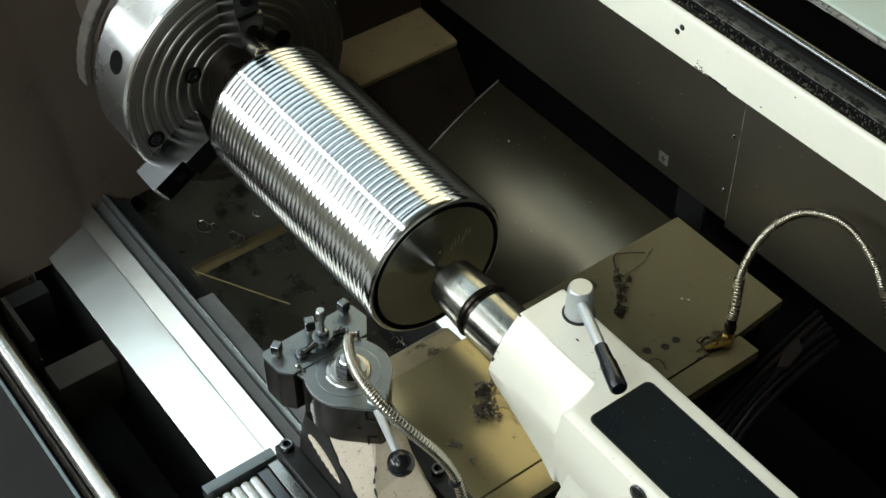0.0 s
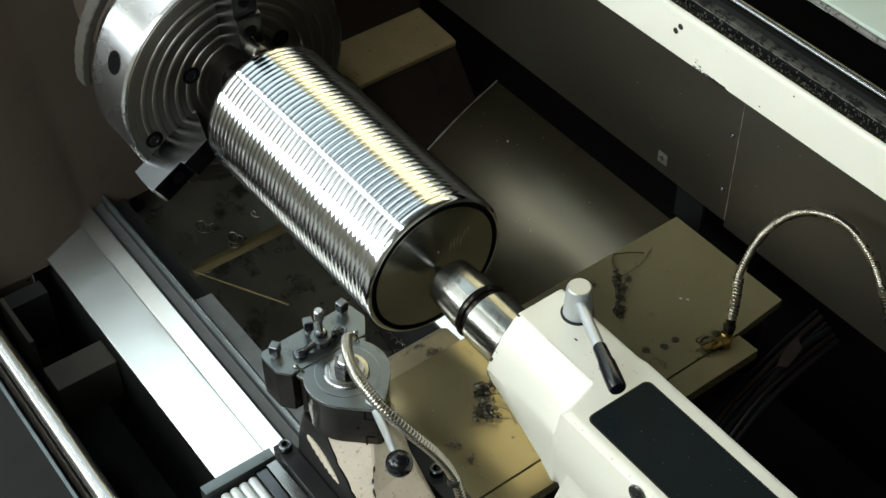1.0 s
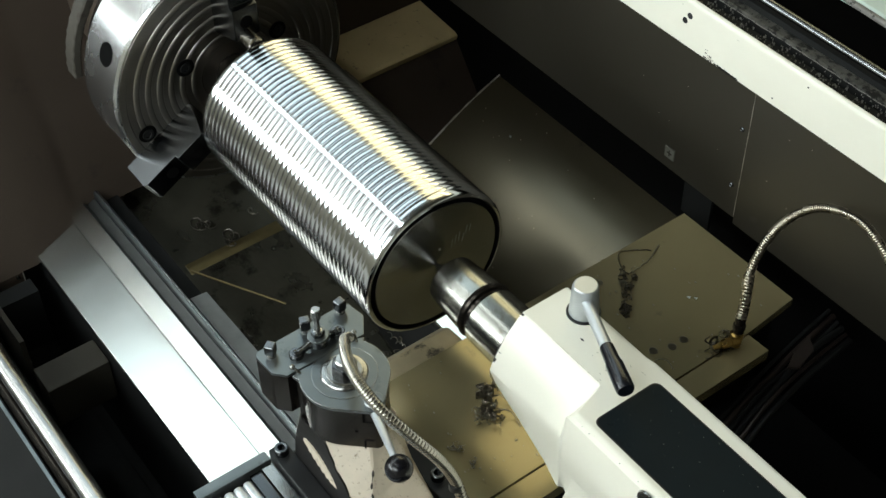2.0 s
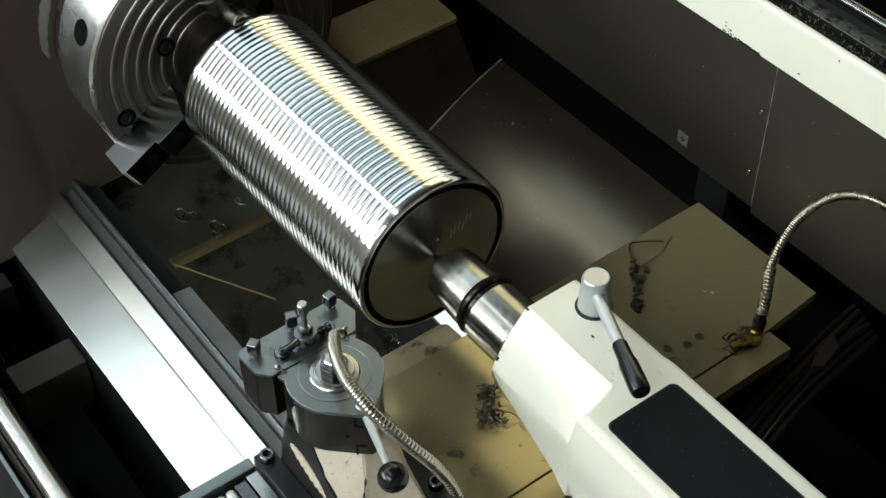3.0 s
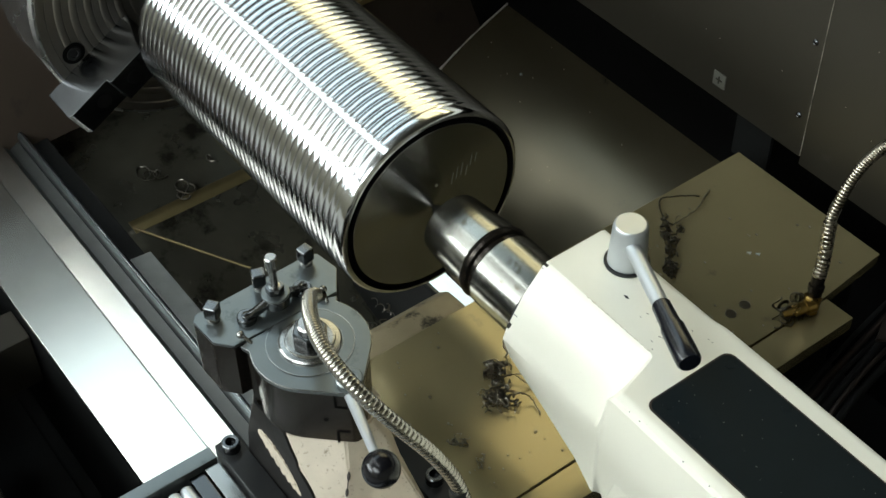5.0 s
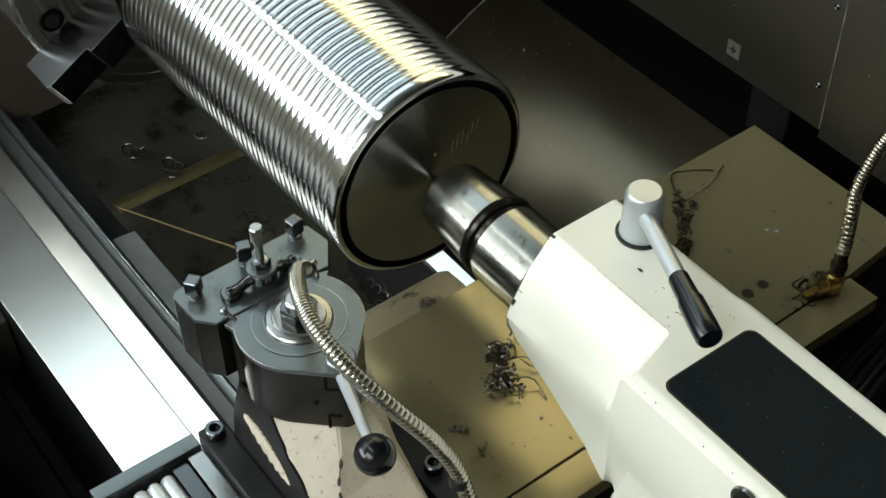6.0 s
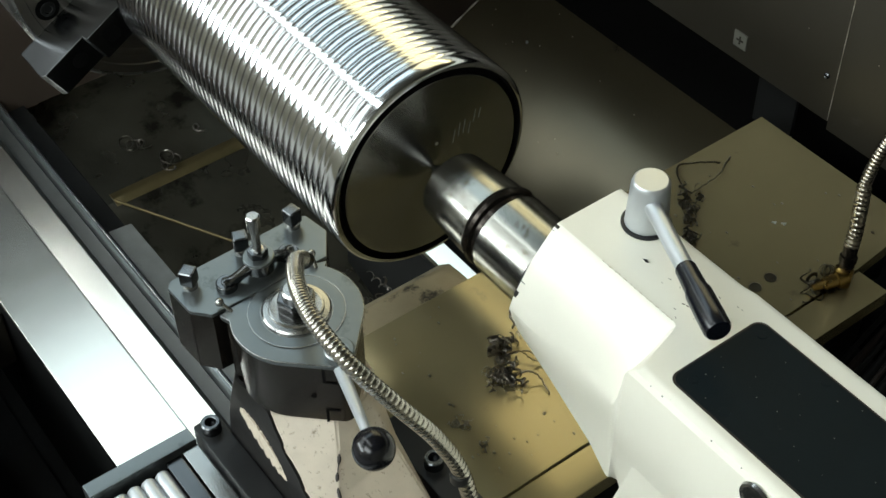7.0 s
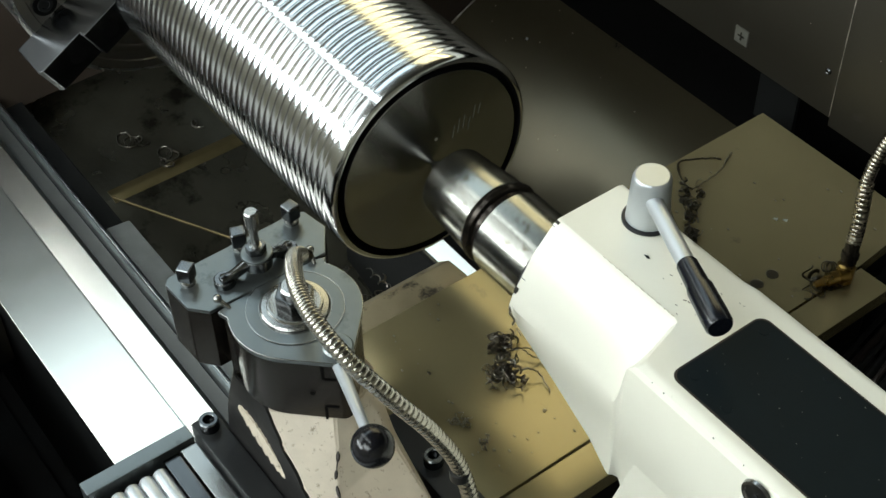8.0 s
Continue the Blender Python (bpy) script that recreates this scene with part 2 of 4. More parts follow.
def ribbed_hose(points, r, pitch):
    """A flexible metal hose: one rounded bead each pitch."""
    rough = curve_points(points, 200)
    length = sum((q - p).length for p, q in zip(rough, rough[1:]))
    beads = int(length / pitch)
    pts = curve_points(points, beads * 6 + 1)
    wave = (0.90, 0.99, 1.01, 1.015, 1.01, 0.99)
    return tube(pts, [r * wave[k % 6] for k in range(len(pts))], 16)


def socket_screw(name, at, direction, r, height, parent, label="black socket head screw"):
    """A cap screw with a hexagon socket; at is the middle of its top."""
    d = Vector(direction).normalized()
    top = Vector(at)
    m, h = along(top - d * height, top), height
    deep = max(.0006, h - r * 0.8)
    cup = turned([(0, r), (h - r * 0.12, r), (h, r * 0.88), (h, r * 0.60), (h - .0004, r * 0.56), (deep, r * 0.54), (deep, r * 0.02)], 24, m=m)
    screw = part(name, cup, JAW, parent, label, 30)
    return screw


def swarf_curls(centre, spread, count, seed, size=1.0):
    """Curled turnings lying in a heap."""
    rnd = random.Random(seed)
    bm = bmesh.new()
    for _ in range(count):
        c = Vector(centre) + Vector((rnd.gauss(0, spread[0]), rnd.gauss(0, spread[1]), abs(rnd.gauss(0, spread[2])) + 0.002))
        r = rnd.uniform(0.002, 0.006) * size
        turns = rnd.uniform(0.6, 3.2)
        pitch = rnd.uniform(0.0015, 0.005) * size
        q = Euler((rnd.uniform(-0.6, 0.6), rnd.uniform(-1.2, 1.2), rnd.uniform(0, 6.28))).to_matrix()
        n = max(8, int(turns * 12))
        pts = []
        for k in range(n):
            a = 2 * math.pi * turns * k / n
            v = c + q @ Vector((pitch * turns * (k / n - 0.5) * 3, r * math.cos(a), r * math.sin(a)))
            v.z = max(v.z, centre[2] + 0.0008)
            pts.append(v)
        tube(pts, rnd.uniform(0.0007, 0.0018) * size, 6, bm, 0.35)
    return bm


def strand(points, r, n=60, jitter=0.0, seed=1):
    rnd = random.Random(seed)
    pts = [p + Vector((rnd.gauss(0, jitter), rnd.gauss(0, jitter), abs(rnd.gauss(0, jitter)))) for p in curve_points(points, n)]
    return tube(pts, r, 6, None, 0.6)


# ---- the hall ----
def hall():
    x0, x1, y0, y1, top = -8.0, 5.0, -6.0, 7.0, 5.0
    single("floor", box(x0 - .2, x1 + .2, y0 - .2, y1 + .2, -0.2, 0), CONCRETE, "grey concrete floor of a machine hall", "floor", kind="structure")
    single("ceiling", box(x0 - .2, x1 + .2, y0 - .2, y1 + .2, top, top + 0.2), ROOF, "dark painted hall ceiling", "ceiling", kind="structure")
    single("wall_east", box(x1, x1 + .2, y0, y1, 0, top), WALLPAINT, "ochre painted hall wall", "wall", kind="structure")
    single("wall_west", box(x0 - .2, x0, y0, y1, 0, top), WALLPAINT, "ochre painted hall wall", "wall", kind="structure")
    # the two long walls, each with one window opening
    for name, y, dy, wx, wz in (("wall_south", y0, -0.2, (-7.8, -0.2), (2.85, 4.1)), ("wall_north", y1, 0.2, (-7.0, -4.4), (1.55, 2.45))):
        ya, yb = sorted((y, y + dy))
        w = thing(name, (0, y, 0), "ochre painted hall wall with a window opening", "wall", kind="structure")
        for a, b, c, d in ((x0, wx[0], 0, top), (wx[1], x1, 0, top), (wx[0], wx[1], 0, wz[0]), (wx[0], wx[1], wz[1], top)):
            part("wall_panel", box(a, b, ya, yb, c, d), WALLPAINT, w)
    # the north window is added: a weak warm glow with no known source
    for name, y, wx, wz, col, power in (("window_1", y0 - .1, (-7.8, -0.2), (2.85, 4.1), COOL, WINDOW_GLOW), ("added_window_2", y1 + .1, (-7.0, -4.4), (1.55, 2.45), WARM, WARM_GLOW)):
        w = thing(name, (sum(wx) / 2, y, wz[0]), "long bright window of frosted glass", "window", kind="structure")
        part("pane", box(wx[0], wx[1], y - .01, y + .01, wz[0], wz[1]), glow(name + "_daylight", col, power), w, "frosted daylit pane")
        n = 1
        for k in range(n + 1):
            x = wx[0] + (wx[1] - wx[0]) * k / n
            part("window_bar", box(x - .03, x + .03, y - .04, y + .04, wz[0], wz[1], .004), GREY_STEEL, w)


def ceiling_light(x0, x1, y0, y1, colour, power):
    z = 4.45
    lamp = thing("ceiling_light", ((x0 + x1) / 2, (y0 + y1) / 2, z), "unseen flat ceiling light panel hanging under the hall roof", "ceiling light", "hall lights")
    part("diffuser", box(x0, x1, y0, y1, z, z + .03), glow("light_diffuser", colour, power), lamp, "glowing white diffuser")
    f = bmesh.new()
    for a, b, c, d in ((x0 - .04, x1 + .04, y0 - .04, y0), (x0 - .04, x1 + .04, y1, y1 + .04), (x0 - .04, x0, y0, y1), (x1, x1 + .04, y0, y1)):
        box(a, b, c, d, z - .01, z + .08, 0, f)
    part("frame", f, GREY_STEEL, lamp)
    for x in (x0 + .1, x1 - .1):
        part("hanger", rod((x, (y0 + y1) / 2, z + .03), (x, (y0 + y1) / 2, 5.0), .008, 8), SCREW, lamp)


hall()
for row in CEILING_LIGHTS:
    ceiling_light(*row)


# ---- the machine's fixed structure ----
def machine_base():
    base = thing("lathe_base", (0, 0, 0), "dark cast base of a large lathe", "lathe base", kind="structure")
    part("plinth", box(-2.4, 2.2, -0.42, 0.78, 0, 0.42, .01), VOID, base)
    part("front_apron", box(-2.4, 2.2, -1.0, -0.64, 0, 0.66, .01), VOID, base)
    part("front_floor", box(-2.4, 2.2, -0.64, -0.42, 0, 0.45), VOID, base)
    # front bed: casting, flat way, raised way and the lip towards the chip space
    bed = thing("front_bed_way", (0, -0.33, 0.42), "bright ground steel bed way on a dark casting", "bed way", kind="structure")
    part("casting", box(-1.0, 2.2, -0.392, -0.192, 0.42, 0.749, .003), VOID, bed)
    flat = prism([(-0.398, .7495), (-0.398, .7605), (-0.3045, .7660), (-0.3045, .7495)], "x", -0.722, 2.2, .0015)
    raised = prism([(-0.3035, .750), (-0.3035, .7650), (-0.268, .7740), (-0.268, .750)], "x", -0.804, 2.2, .0006)
    for bm, skew, y in ((flat, .40, -.400), (raised, .55, -.304)):      # both end in a slanted cut at the guard
        for v in bm.verts:
            if v.co.x < -.7:
                v.co.x -= skew * (v.co.y - y)
    part("flat_way", flat, WAY, bed, "bright ground flat way")
    part("raised_way", raised, WAY, bed, "bright ground raised way")
    part("joint", box(-0.755, 2.2, -0.3046, -0.3034, .750, .7656), SCREW, bed, "thin grey joint")
    for x, y, n in ((-.42, -.206, .16), (-.30, -.212, .22), (-.12, -.201, .14), (.0, -.209, .1)):
        part("scratch", tube([Vector((x + n * k / 8, y + .0004 * math.sin(2.9 * k + x), .7668 + (y + .224) * -.11)) for k in range(9)], .0006, 5), SCREW, bed, "pale scratch")
    part("groove_lip", prism([(-0.240, .75), (-0.238, .773), (-0.235, .777), (-0.230, .777), (-0.227, .772), (-0.226, .75)], "x", -0.83, 2.2, .0006), GREY_STEEL, bed, "worn grey steel lip")
    # uneven bright tube stands in for the highlight along the lip's edge
    worn = [Vector((-.83 + .012 * k, -.2315, .7771)) for k in range(120)]
    part("lip_highlight", tube(worn, [.0004 + .0007 * abs(math.sin(.9 * k) * math.sin(.31 * k)) for k in range(120)], 6), SCREW, bed, "bright line painting the highlight on the lip's edge")
    part("groove_floor", prism([(-0.266, .75), (-0.266, .766), (-0.258, .758), (-0.2405, .764), (-0.2405, .75)], "x", -0.83, 2.2), GROOVE, bed)
    part("inner_ledge", prism([(-0.224, .70), (-0.224, .768), (-0.188, .764), (-0.183, .70)], "x", -0.445, 2.2, .003), LEDGE, bed, "grey steel ledge")
    rear = thing("rear_bed_way", (0, 0.12, 0.42), "bright ground steel bed way behind the work", "bed way", kind="structure")
    part("casting", box(-0.34, 2.2, 0.095, 0.185, 0.42, 0.766, .003), VOID, rear)
    part("flat_way", prism([(.098, .767), (.098, .7766), (.128, .7800), (.128, .767)], "x", -0.34, 2.2, .0010), WAY, rear, "bright ground flat way")
    # block across the front trough
    single("cross_block", box(-0.525, -0.457, -0.515, -0.394, 0.60, 0.70, .004), TROUGH, "dark painted steel block bridging the front trough", "block", kind="structure")
    # sliding door rail and cover at the operator's side
    rail = thing("front_door_rail", (-0.2, -0.572, 0.66), "polished round guide rail along a dark cover", "rail", kind="structure")
    part("guide_bar", rod((-1.6, -0.572, .815), (2.2, -0.572, .815), .017, 28), SCREW, rail, "polished guide bar")
    part("bar_support", prism([(-0.60, .66), (-0.60, .788), (-0.592, .80), (-0.560, .790), (-0.553, .66)], "x", -1.6, 2.2, .003), DARK_STEEL, rail)
    part("front_cover", prism([(-0.604, .66), (-0.604, .788), (-0.612, .79), (-0.9, .71), (-0.9, .66)], "x", -1.6, 2.2, .002), VOID, rail, "dark grey sheet cover")
    part("cover_edge", prism([(-0.601, .786), (-0.605, .795), (-0.611, .795), (-0.609, .786)], "x", -1.6, 2.2, .0008), GREY_STEEL, rail)
    part("cover_box", box(-1.6, -0.46, -0.9, -0.70, .70, .80, .004), BROWN, rail)


def pan_height(y):
    """The pan's sheet rises and flattens towards its upper edge in a soft bend."""
    s, z = max(0.0, min(1.0, (y - 0.38) / 0.30)), .468
    for k in range(40):
        z += 0.30 * s / 40 * (.55 - .10 * math.tanh((s * (k + .5) / 40 - .72) / .20))
    return z


def chip_space():
    pan = thing("chip_pan", (-0.2, 0.4, 0.42), "oily dark sheet steel chip pan with a curved floor", "chip pan", kind="structure")
    prof = [(0.19, .455), (0.30, .456), (0.38, .468)]
    prof += [(0.38 + 0.30 * k / 36, pan_height(0.38 + 0.30 * k / 36)) for k in range(1, 37)]
    prof += [(0.722, pan_height(.68) + .018)]
    low = [(y, z - .006) for y, z in reversed(prof)]
    part("pan_sheet", prism(prof + low, "x", -0.722, 0.05), PAN, pan, "oily reflective sheet")
    part("weld_seam", tube(curve_points([(-0.722, y + .001 * math.sin(37 * y), z + .002) for y, z in prof[2:]], 60), [0.0018 + 0.0010 * math.sin(9.1 * k) * math.cos(3.7 * k) for k in range(60)], 6), SEAM, pan, "pale rough weld seam")
    # near-black sheet added for the shade in the gap behind the pan
    part("gap_shade_sheet", box(-1.03, 2.2, 0.7235, 0.735, .42, 1.19), HOLE, pan)
    # chute between the ways
    chute = thing("chip_chute", (-0.4, 0, 0.45), "dark oily sheet chute between the bed ways", "chip chute", kind="structure")
    part("upper_sheet", prism([(-1.02, .715), (-0.588, .680), (-0.588, .672), (-1.02, .705)], "y", -0.182, 0.19), CHUTE, chute)
    part("sloping_sheet", prism([(-0.588, .680), (-0.05, .500), (-0.05, .492), (-0.588, .672)], "y", -0.182, 0.19), CHUTE, chute)
    # fold and diagonal edge carry the sheet's highlight as colour
    fold = [(-0.606 + .027 * k / 10, .6818 + .0022 * math.sin(math.pi * k / 10) - max(0, .027 * k / 10 - .016) * .34) for k in range(11)]
    part("fold_lip", prism(fold + [(-0.58, .672), (-0.605, .676)], "y", -0.158, 0.19), FOLD, chute, "rounded fold with its soft highlight painted yellow", 60)
    part("diagonal_lip", tube(curve_points([(-0.588, -0.156, .682), (-0.515, -0.095, .6575), (-0.441, -0.032, .632)], 12), 0.0022, 6), FOLD, chute, "thin edge with its highlight painted yellow")
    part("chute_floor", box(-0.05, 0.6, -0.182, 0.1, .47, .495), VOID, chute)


def headstock():
    h = thing("headstock_guard", (-1.2, -0.2, 0.42), "brown painted headstock guard round the chuck", "headstock", kind="structure")
    # sloping front panel that leans back from the chuck, with a collar round it
    # its foot steps back round the ends of the ways
    lean = [(-.884, 1.000), (-1.080, 1.340), (-1.095, 1.350), (-1.14, 1.350), (-.92, .950)]
    foot = [(-.66, -.722), (-.402, -.722), (-.355, -.738), (-.308, -.757), (-.285, -.780), (-.262, -.793), (-.15, -.800), (.275, -.800)]
    bm = bmesh.new()
    rows = [[bm.verts.new((u, y, z)) for u, z in [(x, .742)] + lean + [(-.86, .742)]] for y, x in foot]
    for p, q in zip(rows, rows[1:]):
        for k in range(7):
            bm.faces.new((p[k], p[(k + 1) % 7], q[(k + 1) % 7], q[k]))
    bm.faces.new(rows[0])
    bm.faces.new(list(reversed(rows[-1])))
    bmesh.ops.recalc_face_normals(bm, faces=bm.faces)
    part("guard_panel", bm, BROWN, h)
    part("guard_top", box(-1.8, -1.112, -0.66, 0.275, 1.15, 1.350, .006), BROWN, h)
    rim, last = bmesh.new(), None
    for k in range(61):         # flat cast ring with a worn, uneven edge
        a = radians(60 + 1.95 * k)
        inner, outer = .240 - .012 * k / 60 + .0008 * math.sin(3.1 * k), .262 - .019 * k / 60 + .0010 * math.sin(2.3 * k)
        ring = [rim.verts.new((x, r * math.cos(a), AXIS + r * math.sin(a))) for x, r in ((-0.752, inner), (-0.724, inner), (-0.7215, inner + .003), (-0.7215, outer - .002), (-0.724, outer), (-0.752, outer))]
        if last:
            for i in range(6):
                rim.faces.new((last[i], last[(i + 1) % 6], ring[(i + 1) % 6], ring[i]))
        else:
            rim.faces.new(list(reversed(ring)))
        last = ring
    rim.faces.new(last)
    bmesh.ops.recalc_face_normals(rim, faces=rim.faces)
    part("opening_rim", rim, RIM, h, "grimy cast rim round the chuck")
    part("spindle_housing", turned([(-1.3, .15), (-0.77, .15)], 48), BROWN, h)
    part("side_wall", box(-1.6, -0.79, 0.2755, 0.282, .70, 1.0), BROWN, h)
    part("rear_panel", box(-1.05, -1.03, 0.275, 0.80, .42, 1.5), BROWN, h)
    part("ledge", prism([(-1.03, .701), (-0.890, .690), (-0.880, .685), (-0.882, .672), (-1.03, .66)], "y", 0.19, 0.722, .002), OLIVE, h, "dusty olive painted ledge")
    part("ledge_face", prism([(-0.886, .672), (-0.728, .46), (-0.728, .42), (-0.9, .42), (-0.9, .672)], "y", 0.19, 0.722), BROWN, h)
    part("inspection_plate", box(-0.730, -0.722, -0.60, -0.434, .60, .741, .002), BROWN, h, "screwed brown inspection plate")
    part("plate_edge", box(-0.7222, -0.7208, -0.4350, -0.4335, .64, .741), SEAM, h, "thin pale plate edge")
    for y, z in ((-.430, .735), (-.430, .655)):
        part("screw", rod((-0.724, y - .016, z), (-0.717, y - .016, z), .0035, 10), SCREW, h)
    brk = thing("angle_bracket", (-0.66, -0.49, .62), "black steel angle bracket with small screws", "bracket")
    part("plate", box(-0.70, -0.56, -0.515, -0.505, .60, .74, .002), TROUGH, brk)
    part("flange", box(-0.70, -0.66, -0.505, -0.43, .60, .74, .002), VOID, brk)
    for k in range(4):
        x = -0.685 + 0.035 * k
        part("screw", rod((x, -0.506, .72 - .02 * k), (x, -0.500, .72 - .02 * k), .004, 10), SCREW, brk)


def back_wall():
    w = thing("splash_wall", (0, 0.62, 0.9), "dark grey sheet steel splash wall in screwed panels", "splash wall", kind="structure")
    part("panel", box(-2.0, 0.0875, 0.614, 0.622, .893, 1.398, .001), SHEET, w)
    part("panel", box(0.089, 2.2, 0.614, 0.622, .880, 1.398, .001), SHEET, w)
    part("hanging_strip", box(-0.05, 0.022, 0.63, 0.636, .80, .893, .001), VOID, w)
    part("panel_seam", tube([Vector((.0883 + .0003 * math.sin(3.1 * k), .6138, .895 + .500 * k / 24)) for k in range(25)], [.00025 + .0005 * (k * 7 % 5 > 1) * abs(math.sin(1.9 * k)) for k in range(25)], 6), SEAM, w, "pale welded seam")
    r = random.Random(4)
    for x, z in ((0.074, 1.091), (0.072, .962)):
        part("screw", turned([(0, .0046), (.0015, .0046), (.003, .003), (.002, .002)], 12, m=along((x, .614, z), (x, .61, z))), JAW, w)
    for _ in range(9):
        x, z = r.uniform(-0.2, 0.25), r.uniform(.98, 1.17)
        part("chip_speck", box(x, x + r.uniform(.0006, .0014), .6130, .6145, z, z + r.uniform(.0006, .0012)), SEAM, w)
    lab = thing("wall_plate", (-0.08, .613, .915), "small pale square plate with a dark cross mark", "plate")
    part("plate", box(-0.093, -0.069, .6115, .6138, .918, .943, .0005), LABEL_MAT, lab)
    part("mark", box(-0.0822, -0.0798, .6105, .6117, .924, .937), SHEET, lab)
    part("mark", box(-0.087, -0.075, .6106, .6116, .9295, .9318), SHEET, lab)
    b = thing("rear_rail_beam", (0, 0.3949, 1.3961), "cream painted beam with chipped edges along the splash wall", "beam", kind="structure")
    part("beam", prism([(0.3898, 1.3961), (0.3898, 1.4675), (0.3924, 1.4727), (0.3967, 1.4744), (0.4001, 1.4727), (0.401, 1.3961)], "x", -2.0, 2.2, .0013), CREAM, b)
    part("soffit", box(-2.0, 2.2, 0.4014, .6225, 1.3978, 1.4038), SHEET, b, "dark sheet under the beam")
    # black discs paint the shade of the two drilled holes
    for x, z in ((0.1122, 1.4374), (0.1208, 1.4495)):
        part("hole", turned([(0, .0053), (.0013, .0047)], 16, m=along((x, 0.3903, z), (x, 0.3883, z))), BLACK, b, "black disc for the shade in a drilled hole")
    rnd = random.Random(11)
    for n in range(64):
        # a thick flaked run along the lower edge, thinning upwards into dots
        u = rnd.random()
        x = .158 + .062 * u + rnd.gauss(0, .003)
        low = 1.3965 + .040 * max(0, .45 - u) * rnd.random() ** 1.5
        s = rnd.uniform(.0003, .0010) * (1.9 if u > .5 else 1)
        part("paint_chip", box(-s * rnd.uniform(.8, 2.6), s * rnd.uniform(.8, 2.6), 0.3890, 0.3900, -s * .6, s * .6, m=Matrix.Translation((x, 0, low + s)) @ Matrix.Rotation(rnd.uniform(-.2, .9), 4, "Y")), BLACK, b)
    for x, z in ((.345, 1.4598), (.29, 1.4064)):
        part("paint_chip", box(x, x + .0022, 0.3890, 0.3900, z, z + .0018), BLACK, b)
    c = thing("rear_door_track", (0, 0.4432, 1.4495), "greasy black door track with a polished guide bar", "track", kind="structure")
    part("channel", prism([(0.4014, 1.4167), (0.4014, 1.4598), (0.4259, 1.4598), (0.4277, 1.4512), (0.4328, 1.4512), (0.4346, 1.465), (0.4414, 1.465), (0.4432, 1.4564), (0.4483, 1.4564), (0.45, 1.4796), (0.4535, 1.4796), (0.4535, 1.4167)], "x", -2.0, 2.2, .0007), VOID, c)
    part("seal_strip", box(-2.0, 2.2, 0.435, 0.4494, 1.4598, 1.4706, .001), DARK_MOTTLED, c, "mottled grey wiper strip")
    part("guide_bar", rod((-2.0, 0.4595, 1.4873), (2.2, 0.4595, 1.4873), .0062, 24), BOLT, c, "polished guide bar")
    part("bar_seat", box(-2.0, 2.2, 0.4548, 0.469, 1.4064, 1.4779, .001), VOID, c)
    edge = [Vector((-.2 + .011 * n, 0.4341 + .0006 * math.sin(2.3 * n), 1.4654)) for n in range(80)]
    part("strip_edge", tube(edge, [.0004 + .0006 * abs(math.sin(1.3 * n)) for n in range(80)], 6), MOTTLED, c, "pale worn strip edge")
    deb = bmesh.new()
    for _ in range(420):
        x, y = rnd.uniform(0.0054, 0.6081), rnd.uniform(0.4027, 0.4337)
        s = rnd.uniform(.0004, .0015)
        box(x, x + s * 1.6, y, y + s, 1.4598, 1.4598 + s * .8 + .0034 * rnd.random(), 0, deb)
    single("track_grit", deb, MOTTLED, "steel grit and chips lying in the door track", "swarf", kind="stuff")
    p = thing("sliding_door", (0.2, 0.6929, 1.4064), "pale green painted sliding door with a chipped lower edge", "door", kind="structure")
    part("door_panel", prism([(0.5499, 1.4822), (0.5499, 1.4925), (0.5551, 1.496), (0.9511, 1.496), (0.9511, 1.4822)], "x", -2.0, 2.2, .001), PALE, p)
    # black box added for the shade between guide bar and door
    part("gap_shade_box", box(-2.0, 2.2, 0.4707, 0.9511, 1.3548, 1.4064), HOLE, p)
    pts = [(x, 0.5473 + .0010 * math.sin(31 * x) + .0009 * math.sin(83 * x), 1.4904) for x in (-2 + .05 * k for k in range(85))]
    part("door_edge", tube([Vector(q) for q in pts], .0050, 8), MOTTLED, p, "chipped mottled grey door edge")


machine_base()
chip_space()
headstock()
back_wall()


